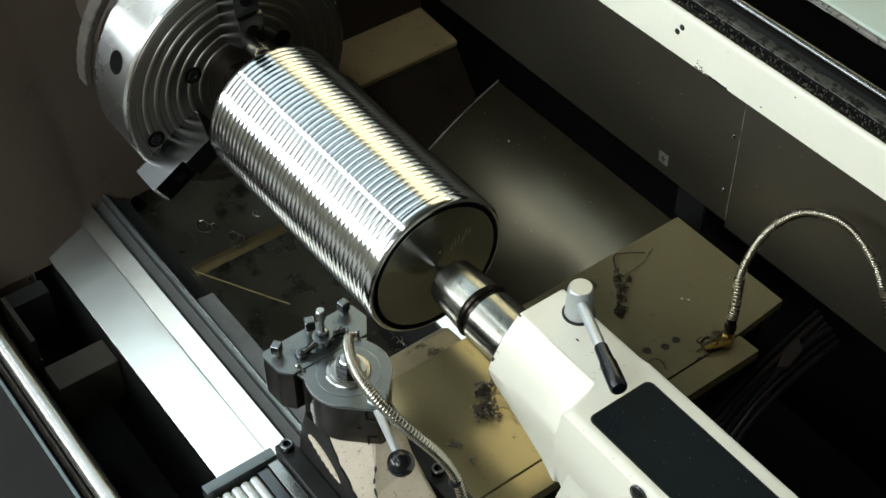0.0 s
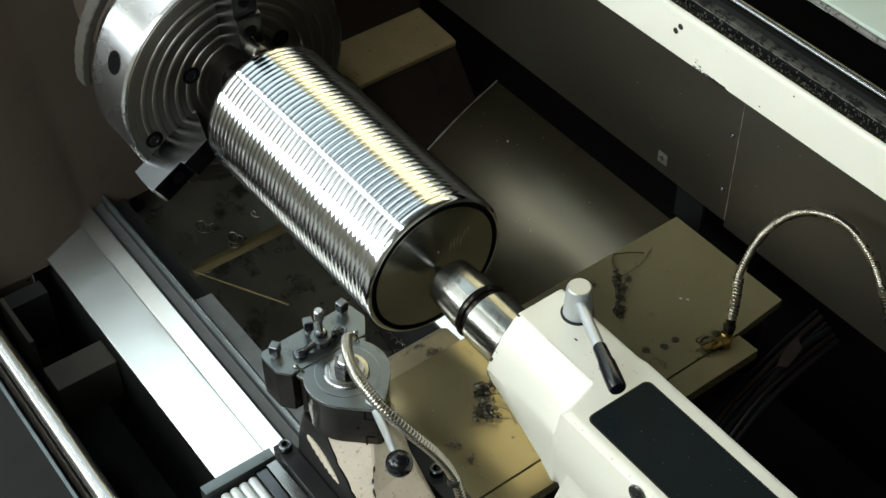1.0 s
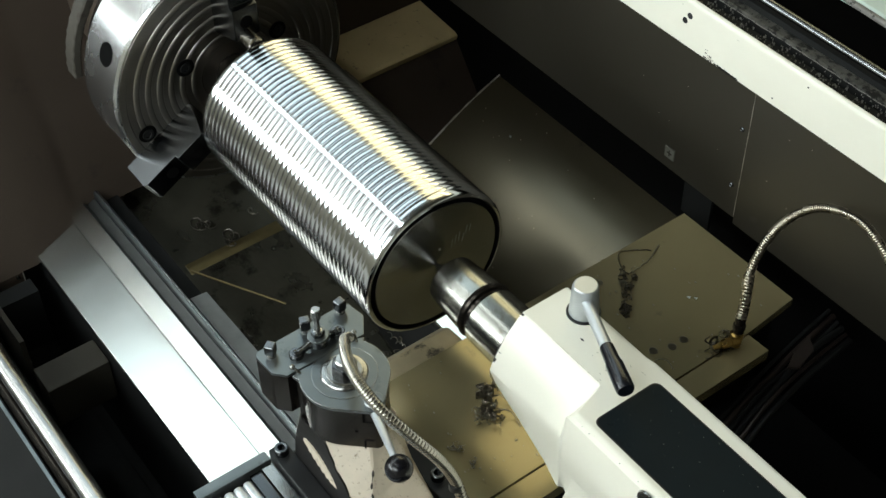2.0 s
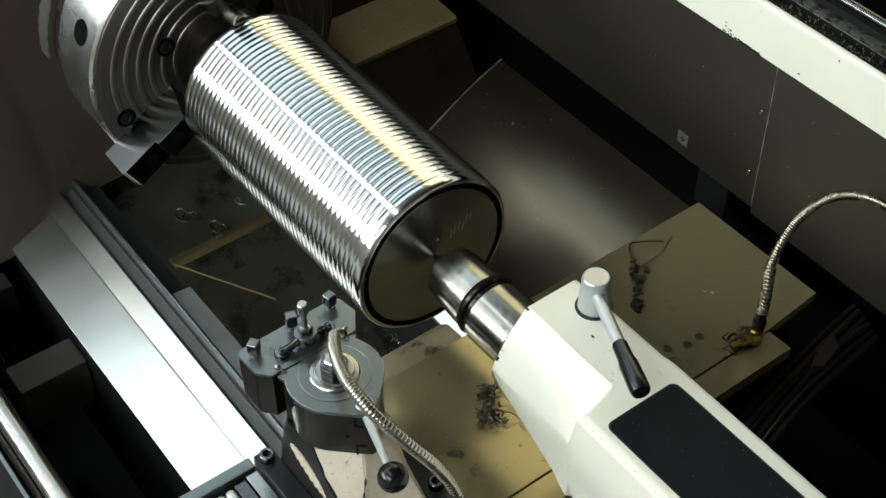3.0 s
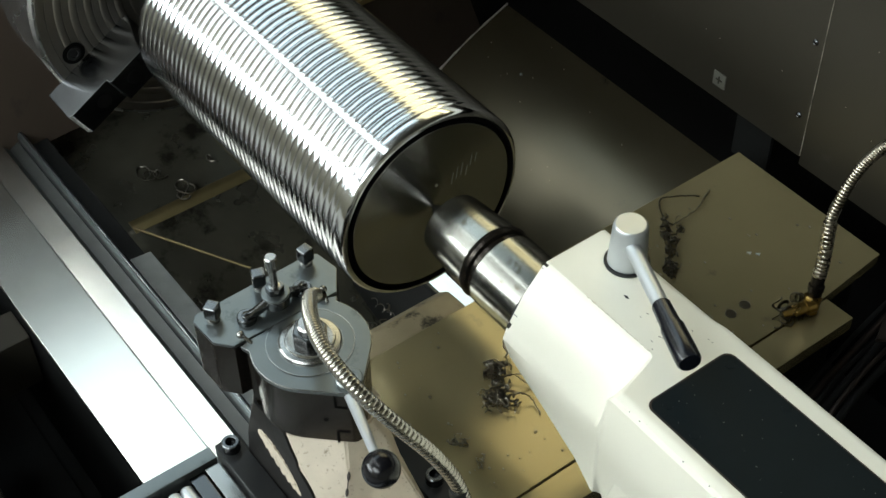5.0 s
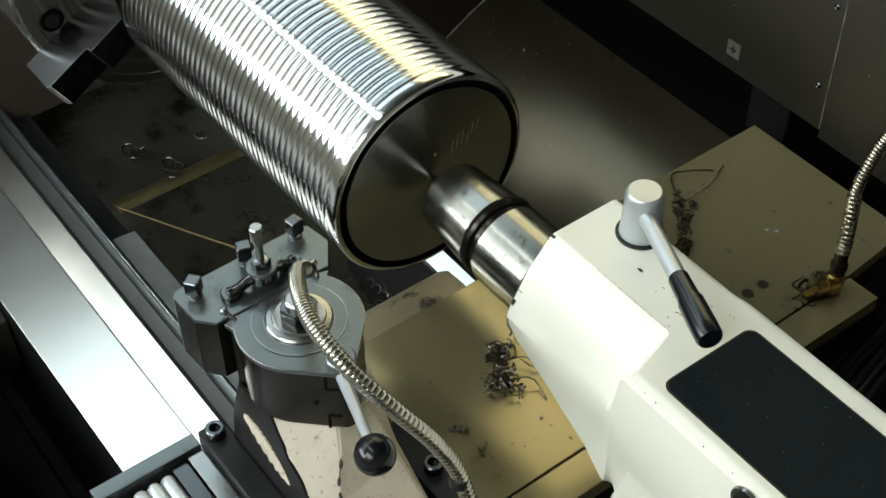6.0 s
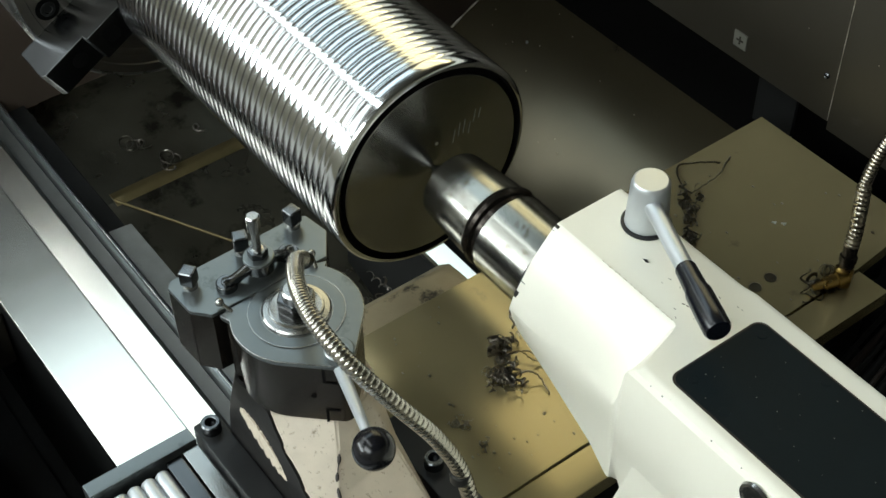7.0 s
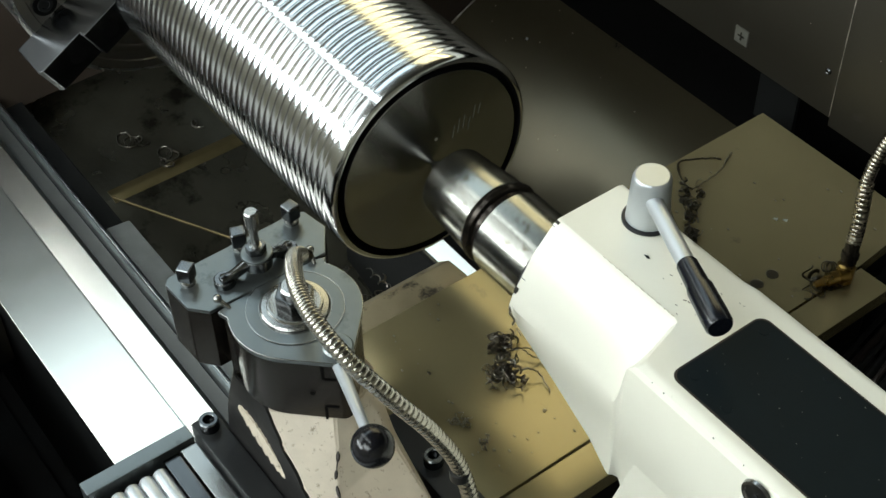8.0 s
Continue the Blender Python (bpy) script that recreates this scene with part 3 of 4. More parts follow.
# ---- chuck ----
def chuck():
    c = thing("chuck", (-0.66, 0, AXIS - .232), "large three-jaw steel lathe chuck with turned rings", "chuck")
    f, R = -0.588, 0.232
    part("body", turned([(-0.711, R - .010), (-0.705, R), (f - .006, R), (f - .001, R - .004), (f - .0005, R - .007), (f - .03, R - .02)], 144, caps=False), CHUCK, c, "ground chuck body, its brighter light put into the colour")
    prof = [(f - .002, R - .007), (f, R - .008), (f, .212), (f - .003, .210)]
    for k in range(6):          # broad turned rings: a flat land, a worn edge and a shallow hollow
        r = 0.205 - 0.0225 * k
        prof += [(f - .0040, r + .002), (f - .0046, r - .002), (f - .0042, r - .006), (f - .0008, r - .0085), (f, r - .0095), (f, r - .0165), (f - .0010, r - .0185)]
    prof += [(f, .064), (f - .005, .057), (f - .07, .052)]
    part("face", turned(prof, 144), CHUCK_FACE, c, "ring-turned chuck face, its dimmer light put into the colour", 40, False)
    part("grip_pad", turned([(-0.520, .010), (-0.518, .0150), (-0.486, .0150), (-0.482, .0165), (-0.476, .0165), (-0.4745, .0145)], 32, m=Matrix.Translation((0, -.004, 1.2225))), HOSE, c, "round steel grip pad")
    part("back_plate", turned([(-0.76, .2), (-0.7115, .2)], 64), DARK_STEEL, c)
    # black disc paints the shade deep in the bore
    part("bore", turned([(f - .069, .0515), (f - .066, .0515)], 40), BLACK, c, "black disc for the shade in the spindle bore")
    # key holes in the rim: flat black discs paint their shade
    for a in (154, 34, 274):
        d = Vector((0, math.cos(radians(a)), math.sin(radians(a))))
        at = Vector((-0.637, 0, AXIS)) + d * (R - .0015)
        part("key_hole", turned([(0, .0220), (.0018, .0212), (.0019, .0200), (.0017, .0185)], 28, m=along(at, at + d)), HOLE, c, "black disc for the shade in a key hole")
    # fixing screws; black discs paint the shade of their counterbores
    for y, z in ((-0.183, 1.045), (-0.091, 1.148), (0.097, 1.146)):
        part("counterbore", turned([(0, .0172), (.0010, .0170), (.0012, .0150)], 28, m=along((f - .0002, y, z), (f + 1, y, z))), HOLE, c, "black disc for the shade in a counterbore")
        part("screw", turned([(0, .0108), (.0018, .0106), (.0022, .0095), (.0022, .0060), (.0012, .0055)], 24, m=along((f + .0008, y, z), (f + 1, y, z))), BLACK, c, "black socket head screw")
    # stepped jaws
    for a in (90, -150, -30):
        turn = Matrix.Translation((0, 0, AXIS)) @ Matrix.Rotation(radians(a), 4, "X")
        bm = bmesh.new()
        w = .024
        made = prism([(f - .002, .095), (-0.512, .118), (-0.512, .178), (-0.522, .180), (-0.522, .250), (-0.528, .256), (f - .002, .256)], "z", -w, w, .0015, bm)
        bmesh.ops.transform(made, matrix=turn, verts=made.verts)
        jaw = part("jaw", made, JAW, c, "hardened stepped steel jaw")
        # drilled holes: flat black discs with the shade in the colour
        for x, r in ((-0.512, .150), (-0.522, .205)):
            p, q = turn @ Vector((x - .0015, r, 0)), turn @ Vector((x + .0012, r, 0))
            part("jaw_hole", turned([(0, .0118), (.0022, .0114), (.0023, .010)], 28, m=along(p, q)), HOLE, jaw, "black disc for the shade in a drilled hole")


# ---- the work ----
def roller():
    r = thing("grooved_roller", (-0.22, 0, AXIS - .131), "bright turned steel roller with fine ring grooves clamped in a lathe", "roller")
    R, x0, x1, pitch = 0.1315, -0.468, 0.004, 0.0118
    prof = [(-0.472, .10), (-0.472, R - .004), (-0.469, R - .001)]
    x = x0
    while x + pitch < x1:
        for k in range(10):     # rounded rings that meet in narrow valleys
            u = 2 * k / 10 - 1
            prof.append((x + pitch * k / 10, R - .00070 * u * u))
        x += pitch
    prof += [(x, R), (0.006, R), (0.008, R - .0012), (0.0095, R - .0004), (0.020, R - .0006), (0.024, R - .004), (0.025, R - .008)]
    part("shell", turned(prof, 160, caps=False), ROLLER, r, "mirror-bright grooved shell", 60)
    # shade of the narrow gap is put into the black
    part("end_ring", turned([(0.025, R - .008), (0.0245, .1225), (0.019, .1215), (0.018, .1155), (0.0245, .1145)], 128, caps=False), HOLE, r, "gap ring with its shade painted black")
    # fine turning marks of the end disc
    marks, pitch = [(0.0245, .1145)], .0010
    for k in range(4 * int(.106 / pitch)):
        marks.append((.0249 + pitch * .072 * (0, 1, 0, -1)[k % 4], .1138 - pitch * k / 4))
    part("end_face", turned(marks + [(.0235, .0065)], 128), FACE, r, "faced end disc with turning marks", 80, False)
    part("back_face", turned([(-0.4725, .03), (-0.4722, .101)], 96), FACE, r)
    part("journal", turned([(-0.63, .034), (-0.51, .034), (-0.505, .040), (-0.4728, .040)], 48), DARK_STEEL, r, "plain journal held in the chuck")
    rnd = random.Random(5)
    for k in range(6):
        y, z = 0.028 + .010 * k * .7, AXIS + .018 + rnd.uniform(-.004, .006) + .003 * k
        part("scratch", tube([Vector((.0252, y, z)), Vector((.0252, y + .003, z + .012 + .006 * rnd.random()))], .00022, 5), LABEL_MAT, r, "pale scratch")
    part("scratch", turned([(.0250, .0022), (.0256, .0016)], 12, m=Matrix.Translation((0, .006, AXIS + .030))), LABEL_MAT, r, "pale punch mark")


def live_centre():
    c = thing("live_center", (0.1, 0, AXIS - .046), "worn bright revolving centre supporting the roller", "live center")
    part("point", turned([(0.022, .0012), (0.050, .0145), (0.0603, .0150)], 48), CENTRE, c, "bright conical point")
    part("head", turned([(0.0605, .0380), (0.0622, .0402), (0.066, .0412), (0.122, .0460), (0.1375, .0465), (0.139, .0450)], 72), CENTRE, c, "bright steel head", 18)
    part("seal_ring", turned([(0.139, .0445), (0.140, .0475), (0.144, .0490), (0.148, .0475), (0.150, .043), (0.158, .041), (0.160, .0440)], 72), DARK_STEEL, c, "dark rounded seal ring")
    q = thing("quill", (0.2, 0, AXIS - .047), "oil-stained steel tailstock quill", "quill")
    part("wiper_ring", turned([(0.2325, .0485), (0.2325, .051), (0.2359, .051)], 48), BLACK, q)
    part("sleeve", turned([(0.158, .040), (0.158, .0465), (0.160, .0480), (0.30, .0480)], 72), CENTRE, q, "oil-stained steel sleeve")


chuck()
roller()
live_centre()


# ---- tailstock ----
def rounded_rect(x0, x1, y0, y1, r, n=5):
    out = []
    for cx, cy, a0 in ((x1 - r, y1 - r, 0), (x0 + r, y1 - r, 90), (x0 + r, y0 + r, 180), (x1 - r, y0 + r, 270)):
        out += [(cx + r * math.cos(radians(a0 + 90 * k / n)), cy + r * math.sin(radians(a0 + 90 * k / n))) for k in range(n + 1)]
    return out


def tailstock():
    t = thing("tailstock", (0.7, 0, 0.887), "cream enamelled lathe tailstock with a black cover plate", "tailstock")
    # nose with a bevel at the operator's side, run out into the wider housing
    top = 1.178
    nose = [(.090, 0), (.093, 1.12), (.080, top - .002), (.074, top), (-.002, top), (-.008, top - .003), (-.034, 1.146), (-.056, 1.108), (-.061, 1.094), (-.057, .02), (-.032, 0)]
    house = [(.091, 0), (.089, 1.160), (.083, top - .002), (.076, top + .0005), (-.057, top + .0005), (-.062, top - .0008), (-.0665, 1.1745), (-.0695, 1.169), (-.0705, 1.14), (-.0720, 1.062), (-.045, 0)]
    early = (0, 0, 0, 0, 0, .001, .005, .010, .012, .012, .012)     # the lower points run out sooner
    def section(x, u, bottom):
        u = u * u * (3 - 2 * u)
        out = []
        for (ya, za), (yb, zb), d in zip(nose, house, early):
            za, zb = (bottom + z if z < .5 else z for z in (za, zb))
            out.append((x - d * (1 if x > .38 else 0), ya + (yb - ya) * u, za + (zb - za) * u))
        return out
    bm = bmesh.new()
    rows = [(.236, 0, 1.058), (.245, 0, 1.048), (.30, 0, 1.02), (.36, 0, .985), (.398, 0, .960)]
    rows += [(.400 + .022 * k / 8, k / 8, .960 - .004 * k) for k in range(1, 9)] + [(.60, 1, .925), (1.5, 1, .925)]
    rings = [[bm.verts.new(p) for p in section(*row)] for row in rows]
    for p, q in zip(rings, rings[1:]):
        for k in range(len(p)):
            bm.faces.new((p[k], p[(k + 1) % len(p)], q[(k + 1) % len(p)], q[k]))
    bm.faces.new(rings[0])
    bm.faces.new(list(reversed(rings[-1])))
    bmesh.ops.recalc_face_normals(bm, faces=bm.faces)
    part("housing", bm, CREAM, t, "cream enamelled housing with a bevelled nose", 24)
    foot = prism([(.43, .93), (1.5, .93), (1.5, .889), (.40, .889)], "y", -.13, .16, .006)
    part("foot", foot, CREAM, t, "cream base")
    part("brace", prism([(.433, 1.058), (.438, 1.0605), (1.5, 1.0605), (1.5, .92), (.397, .92)], "y", -.0705, -.03, .003), CREAM, t, "cream brace plate")
    # cover plate with a thin red-brown gasket edge
    cov = part("cover", prism(rounded_rect(.4445, 1.2, -.0505, .0595, .010), "z", top - .003, top + .0016, .0006), COVER, t, "black speckled cover plate")
    part("gasket", prism(rounded_rect(.4425, 1.202, -.0525, .0615, .011), "z", top - .003, top + .0009), RUST, cov)
    for x, y in ((.458, -.036), (.458, .048), (.50, -.040), (.53, .053)):
        part("screw", upright(x, y, top + .0012, [(0, .0052), (.0009, .005), (.0012, .0035)], 16), COVER, cov)
    for x, z in ((.570, 1.158),):
        plug = part("plug", turned([(0, .017), (.003, .016), (.0032, .0135), (.0018, .013), (.0018, .004)], 32, m=along((x, -.0698, z), (x, -1, z))), SCREW, t, "round steel plug")
        part("plug_slot", turned([(0, .003), (.001, .003)], 12, m=along((x, -.0719, z), (x, -1, z))), BLACK, plug)
    rnd = random.Random(21)
    for x, y in ((.326, .030),):
        part("paint_chip", prism([(x - .0035, y - .0008), (x + .001, y - .0016), (x + .004, y), (x, y + .0014)], "z", top + .0001, top + .0008), BLACK, t, "dark paint chip")
    for _ in range(16):
        x, y = rnd.gauss(.385, .022), rnd.gauss(.030, .016)
        n, w, a = rnd.uniform(.0008, .0034), rnd.uniform(.0003, .0007), rnd.uniform(-.6, .9)
        part("scuff", box(-n / 2, n / 2, -w / 2, w / 2, top + .0002, top + .0008, m=Matrix.Translation((x, y, 0)) @ Matrix.Rotation(a, 4, "Z")), SWARF, t)
    edge = [Vector((.300 + .096 * k / 40, -.0022 - .0003 * math.sin(1.7 * k), top + .0002)) for k in range(41)]
    part("worn_edge", tube(edge, [.00012 + .00028 * (math.sin(2.1 * k) * math.sin(.7 * k) > .15) for k in range(41)], 5), LIP, t, "brown worn edge of the bevel")
    for x in (.438, .452, .512, .547, .60):
        part("edge_chip", box(x, x + rnd.uniform(.0006, .0016), -.0672, -.0660, top - .0050, top - .0036), BLACK, t)
    for _ in range(34):
        x, y, n = rnd.uniform(.452, .74), rnd.uniform(-.045, .054), rnd.uniform(.0004, .0011)
        part("fleck", box(x, x + n, y, y + n * .6, top + .0012, top + .0019), LABEL_MAT, cov)
    for _ in range(16):
        x = .238
        a = rnd.random()
        part("paint_chip", box(x - .002, x + rnd.uniform(.001, .004), -.004 - .05 * a - .002, -.004 - .05 * a + .001, 1.176 - .068 * a, 1.1785 - .066 * a), BLACK, t)
    # clamping lever
    lv = thing("clamp_lever", (.288, .065, top), "satin aluminium clamping lever with a black grip on the tailstock", "lever")
    hub = part("hub", upright(.288, .065, top, [(0, .0225), (.004, .0215), (.0515, .0190), (.0555, .0178), (.057, .0160)], 48), ALU, lv, "satin aluminium hub")
    part("collar", upright(.288, .065, top + .0003, [(0, .0250), (.002, .0250), (.003, .0235)], 40), BLACK, lv, "dark collar")
    p, q = Vector((.298, .058, 1.2145)), Vector((.452, -.006, 1.216))
    g = p.lerp(q, .52)
    part("arm", rod(p, g + (q - p) * .05, .0085, 28), ALU, lv, "satin aluminium arm")
    m, n = along(g, q), (q - g).length
    part("grip", turned([(0, .0092), (.002, .0100), (n * .35, .0108), (n * .42, .0124), (n * .8, .0130), (n - .003, .0128), (n, .0112)], 36, m=m), RUBBER, lv, "black plastic grip")


tailstock()


# ---- carriage ----
def saddle():
    s = thing("saddle", (0.17, 0.15, 0.78), "oily bronze-tinted steel saddle plate of the carriage", "saddle")
    part("plate", prism([(.022, -.21), (.022, .558), (.289, .558), (.2985, .44), (.2985, -.21)], "z", .868, .887, .0012), SADDLE, s, "flat oily steel plate")
    part("rear_strip", prism([(.3005, -.30), (.3005, .44), (.345, .442), (.345, -.30)], "z", .862, .885, .0012), SADDLE, s, "narrow end strip")
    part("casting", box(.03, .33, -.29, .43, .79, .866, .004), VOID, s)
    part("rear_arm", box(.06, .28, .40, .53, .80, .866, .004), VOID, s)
    # rough cast lip at the work side
    part("cast_lip", prism([(-.055, .80), (-.050, .848), (-.030, .866), (.006, .870), (.020, .864), (.020, .80)], "y", -.16, .062, .005), LIP, s, "scuffed cast lip with worn paint")
    for x, y in ((.244, .345), (.244, .319), (.232, .288), (.060, .318), (.085, .352)):
        part("screw_plug", upright(x, y, .8866, [(0, .0082), (.0006, .0080), (.0009, .0062), (.0005, .0058)], 24), PLUG, s, "round plug flush with the plate, dark like an open hole")


def cross_slide():
    c = thing("cross_slide", (0.25, -0.3, 0.887), "painted cast cross slide carrying the tool post", "cross slide")
    # casting that widens from the tool post downwards: height, then its outline
    levels = [
        (.889, [(.085, -.312), (.098, -.3215), (.420, -.320), (.440, -.295), (.420, -.207), (.380, -.205), (.085, -.205)]),
        (.950, [(.089, -.311), (.102, -.3200), (.325, -.318), (.340, -.290), (.325, -.207), (.280, -.203), (.090, -.205)]),
        (1.000, [(.094, -.308), (.106, -.3175), (.249, -.314), (.266, -.290), (.252, -.212), (.228, -.200), (.095, -.200)]),
        (1.030, [(.098, -.304), (.112, -.3145), (.203, -.311), (.240, -.272), (.226, -.214), (.205, -.198), (.100, -.197)]),
        (1.0545, [(.101, -.300), (.118, -.3105), (.173, -.307), (.220, -.260), (.214, -.222), (.190, -.195), (.104, -.194)])]
    bm = bmesh.new()
    rows = [[bm.verts.new((x, y, z)) for x, y in pts] for z, pts in levels]
    for p, q in zip(rows, rows[1:]):
        for k in range(len(p)):
            bm.faces.new((p[k], p[(k + 1) % len(p)], q[(k + 1) % len(p)], q[k]))
    bm.faces.new(rows[-1])
    bm.faces.new(list(reversed(rows[0])))
    bmesh.ops.bevel(bm, geom=bm.edges[:], offset=.0022, segments=2, affect="EDGES", clamp_overlap=True)
    bmesh.ops.recalc_face_normals(bm, faces=bm.faces)
    part("casting", bm, IRON, c, "beige casting with flaked dark paint", 40)
    # dark paint left on the side towards the operator, with a ragged edge
    bm, rows = bmesh.new(), []
    for i in range(33):
        u = i / 32 * (len(levels) - 1)
        k = min(int(u), len(levels) - 2)
        w = u - k
        (za, pa), (zb, pb) = levels[k], levels[k + 1]
        mixed = [((1 - w) * xa + w * xb, (1 - w) * ya + w * yb, (1 - w) * za + w * zb) for (xa, ya), (xb, yb) in zip(pa[:3], pb[:3])]
        s, e = Vector(mixed[1]), Vector(mixed[2])
        e = e + (e - s).normalized() * (.0015 * math.sin(5.1 * i) + .0012 * math.sin(11.7 * i) - .001)
        rows.append([bm.verts.new(Vector(mixed[0]) + Vector((-.0012, -.0004, 0))), bm.verts.new(s + Vector((-.0004, -.0012, 0))), bm.verts.new(s.lerp(e, .5) + Vector((0, -.0012, 0))), bm.verts.new(e + Vector((0, -.0012, 0))), bm.verts.new(e + Vector((0, .003, 0))), bm.verts.new(Vector(mixed[0]) + Vector((.004, .003, 0)))])
    for p, q in zip(rows, rows[1:]):
        for k in range(6):
            bm.faces.new((p[k], p[(k + 1) % 6], q[(k + 1) % 6], q[k]))
    bm.faces.new(rows[-1])
    bm.faces.new(list(reversed(rows[0])))
    bmesh.ops.recalc_face_normals(bm, faces=bm.faces)
    part("flank", bm, FLANK, c, "flaked dark painted flank", 60)
    # long bare patch in the dark paint
    bm, up, low = bmesh.new(), [], []
    for k in range(29):
        s = k / 28
        x, z = .128 + .082 * s, 1.022 - .028 * s
        wide = .0130 * math.sin(math.pi * s) ** .6 + .0010 * math.sin(9.3 * k) + .0008 * math.sin(4.1 * k)
        y = -.3147 - .0030 * (1.03 - z) / .03 + .0030 * s - .0019
        up.append((x, y + .0009, z + max(.0004, wide)))
        low.append((x + .002, y - .0009, z - max(.0004, wide * (.8 + .3 * math.sin(1.7 * k)))))
    pu, pl = [bm.verts.new(v) for v in up], [bm.verts.new(v) for v in low]
    bu, bl = [bm.verts.new(Vector(v) + Vector((0, .004, 0))) for v in up], [bm.verts.new(Vector(v) + Vector((0, .004, 0))) for v in low]
    for k in range(28):
        for p, q in ((pu, pl), (pl, bl), (bl, bu), (bu, pu)):
            bm.faces.new((p[k], p[k + 1], q[k + 1], q[k]))
    bmesh.ops.recalc_face_normals(bm, faces=bm.faces)
    part("bare_patch", bm, IRON, c, "beige bare patch in the dark paint", 60)
    crease = curve_points([(.240, -.2715, 1.0295), (.266, -.2895, .9995), (.340, -.2895, .9495)], 24)
    part("crease", tube(crease, [.0006 + .0014 * (math.sin(1.3 * k) > .3) for k in range(24)], 6), RUST, c, "dark rust-stained crease")
    bar = part("front_bar", box(.074, .60, -.350, -.321, .889, .963, .0025), BLACK, c, "black steel bar")
    for x in (.090, .225):
        socket_screw("screw", (x, -.336, .976 if x < .2 else .969), (0, 0, 1), .0105, .013, bar, "steel socket head screw")
    rear = part("rear_bar", box(.185, .60, -.195, -.160, .889, .957, .003), BLACK, c, "black steel bar")
    socket_screw("screw", (.262, -.176, .970), (0, 0, 1), .0105, .013, rear, "steel socket head screw")
    t = thing("slide_cover", (0.25, -0.42, 0.79), "ribbed steel telescopic cover beside the cross slide", "slide cover")
    part("end_plate", box(.066, .085, -.475, -.353, .80, .955, .0015), GREY_STEEL, t, "grey steel end plate")
    part("guide_strip", box(.086, .60, -.372, -.353, .80, .949, .0015), SCREW, t)
    part("flat_strip", box(.086, .60, -.392, -.374, .80, .946, .0015), JAW, t)
    for k in range(5):
        y = -.401 - .016 * k
        part("rib", rod((.090, y, .938), (.60, y, .938), .0085, 20, ends=.4), ALU, t, "rounded metal rib")
    part("core", box(.084, .60, -.47, -.392, .80, .934), DARK_STEEL, t)


def tool_post():
    t = thing("tool_post", (.155, -.25, 1.03), "satin grey quick-change tool post with a hexagon nut", "tool post")
    CX, CY, BIG, LX, LY, SMALL = .149, -.2505, .0630, .2205, -.2490, .0125
    swing = math.degrees(math.acos((BIG - SMALL) / (LX - CX)))
    def outline(grow=0.0):
        """A teardrop: a large round body, a small lobe at the lever, flat towards the holder."""
        def arc(cx, cy, r, a0, a1, n):
            return [(cx + (r + grow) * math.cos(radians(a0 + (a1 - a0) * k / n)), cy + (r + grow) * math.sin(radians(a0 + (a1 - a0) * k / n))) for k in range(n + 1)]
        out = [(.1075 - grow, -.301), (.111 - grow, -.311 - grow)]
        out += arc(CX, CY, BIG, 244, 360 - swing, 14) + arc(LX, LY, SMALL, -swing, swing, 8) + arc(CX, CY, BIG, swing, 122, 14)
        return out + [(.111 - grow, -.192 + grow), (.1075 - grow, -.200)]
    # body darker and browner than its top plate
    part("body", prism(outline(-.002), "z", 1.055, 1.134, .002), DARK_STEEL, t, "dark brown steel body", 30)
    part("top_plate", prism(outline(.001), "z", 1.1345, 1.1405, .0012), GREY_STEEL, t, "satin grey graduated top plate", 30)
    part("dial_ring", upright(.149, -.2505, 1.1405, [(0, .047), (.0008, .0465), (.001, .0445)], 64), GREY_STEEL, t)
    for rr in (.0468, .0345):
        part("turned_line", turned([(0, rr - .0006), (.0006, rr - .0003), (.0006, rr + .0003), (0, rr + .0006)], 64, caps=False, m=Matrix.Translation((.149, -.2505, 1.1412)) @ Matrix.Rotation(radians(-90), 4, "Y")), SCREW, t)
    part("washer", upright(.149, -.2505, 1.1412, [(0, .0335), (.0025, .0335), (.0040, .0318), (.0045, .0270), (.0065, .0262), (.0072, .0240)], 56), SCREW, t, "bright dished washer")
    nut = [(.150 + .0190 * math.cos(math.pi * k / 3 + .3), -.2505 + .0190 * math.sin(math.pi * k / 3 + .3)) for k in range(6)]
    part("nut", prism(nut, "z", 1.1482, 1.164, .0018), BOLT, t, "dark hexagon nut", 20)
    part("stud", upright(.149, -.2505, 1.164, [(0, .0125), (.005, .0125), (.0072, .0105), (.0074, .004), (.005, .003)], 28), SCREW, t, "steel stud end")
    # locking slots on the front flank, their shade painted as thin black strips
    out_n = Vector((math.cos(radians(-swing)), math.sin(radians(-swing)), 0))
    side = Vector((-out_n.y, out_n.x, 0))
    flank = Matrix.Translation(Vector((CX, CY, 0)) + out_n * (BIG - .002)) @ Matrix.Rotation(radians(-swing), 4, "Z")
    for z0, z1, zl in ((1.113, 1.1345, 1.113), (1.0545, 1.073, 1.073)):
        part("slot", box(-.002, .0005, .036, .0382, z0, z1, m=flank), HOLE, t)
        part("slot", box(-.002, .0004, .0382, .0500, zl - .0005, zl + .0006, m=flank), HOLE, t)
    pin = flank @ Vector((.0, .026, 1.092))
    part("pin_hole", turned([(0, .0026), (.0008, .0024)], 12, m=along(pin, pin + out_n)), HOLE, t)
    # bright tube paints the edge highlight along the plate's worn rim
    rim = [Vector((x, y, 1.1398)) for x, y in outline(.0008)]
    part("worn_edge", tube(rim + rim[:1], .0006, 6), SCREW, t, "bright worn edge with its highlight")
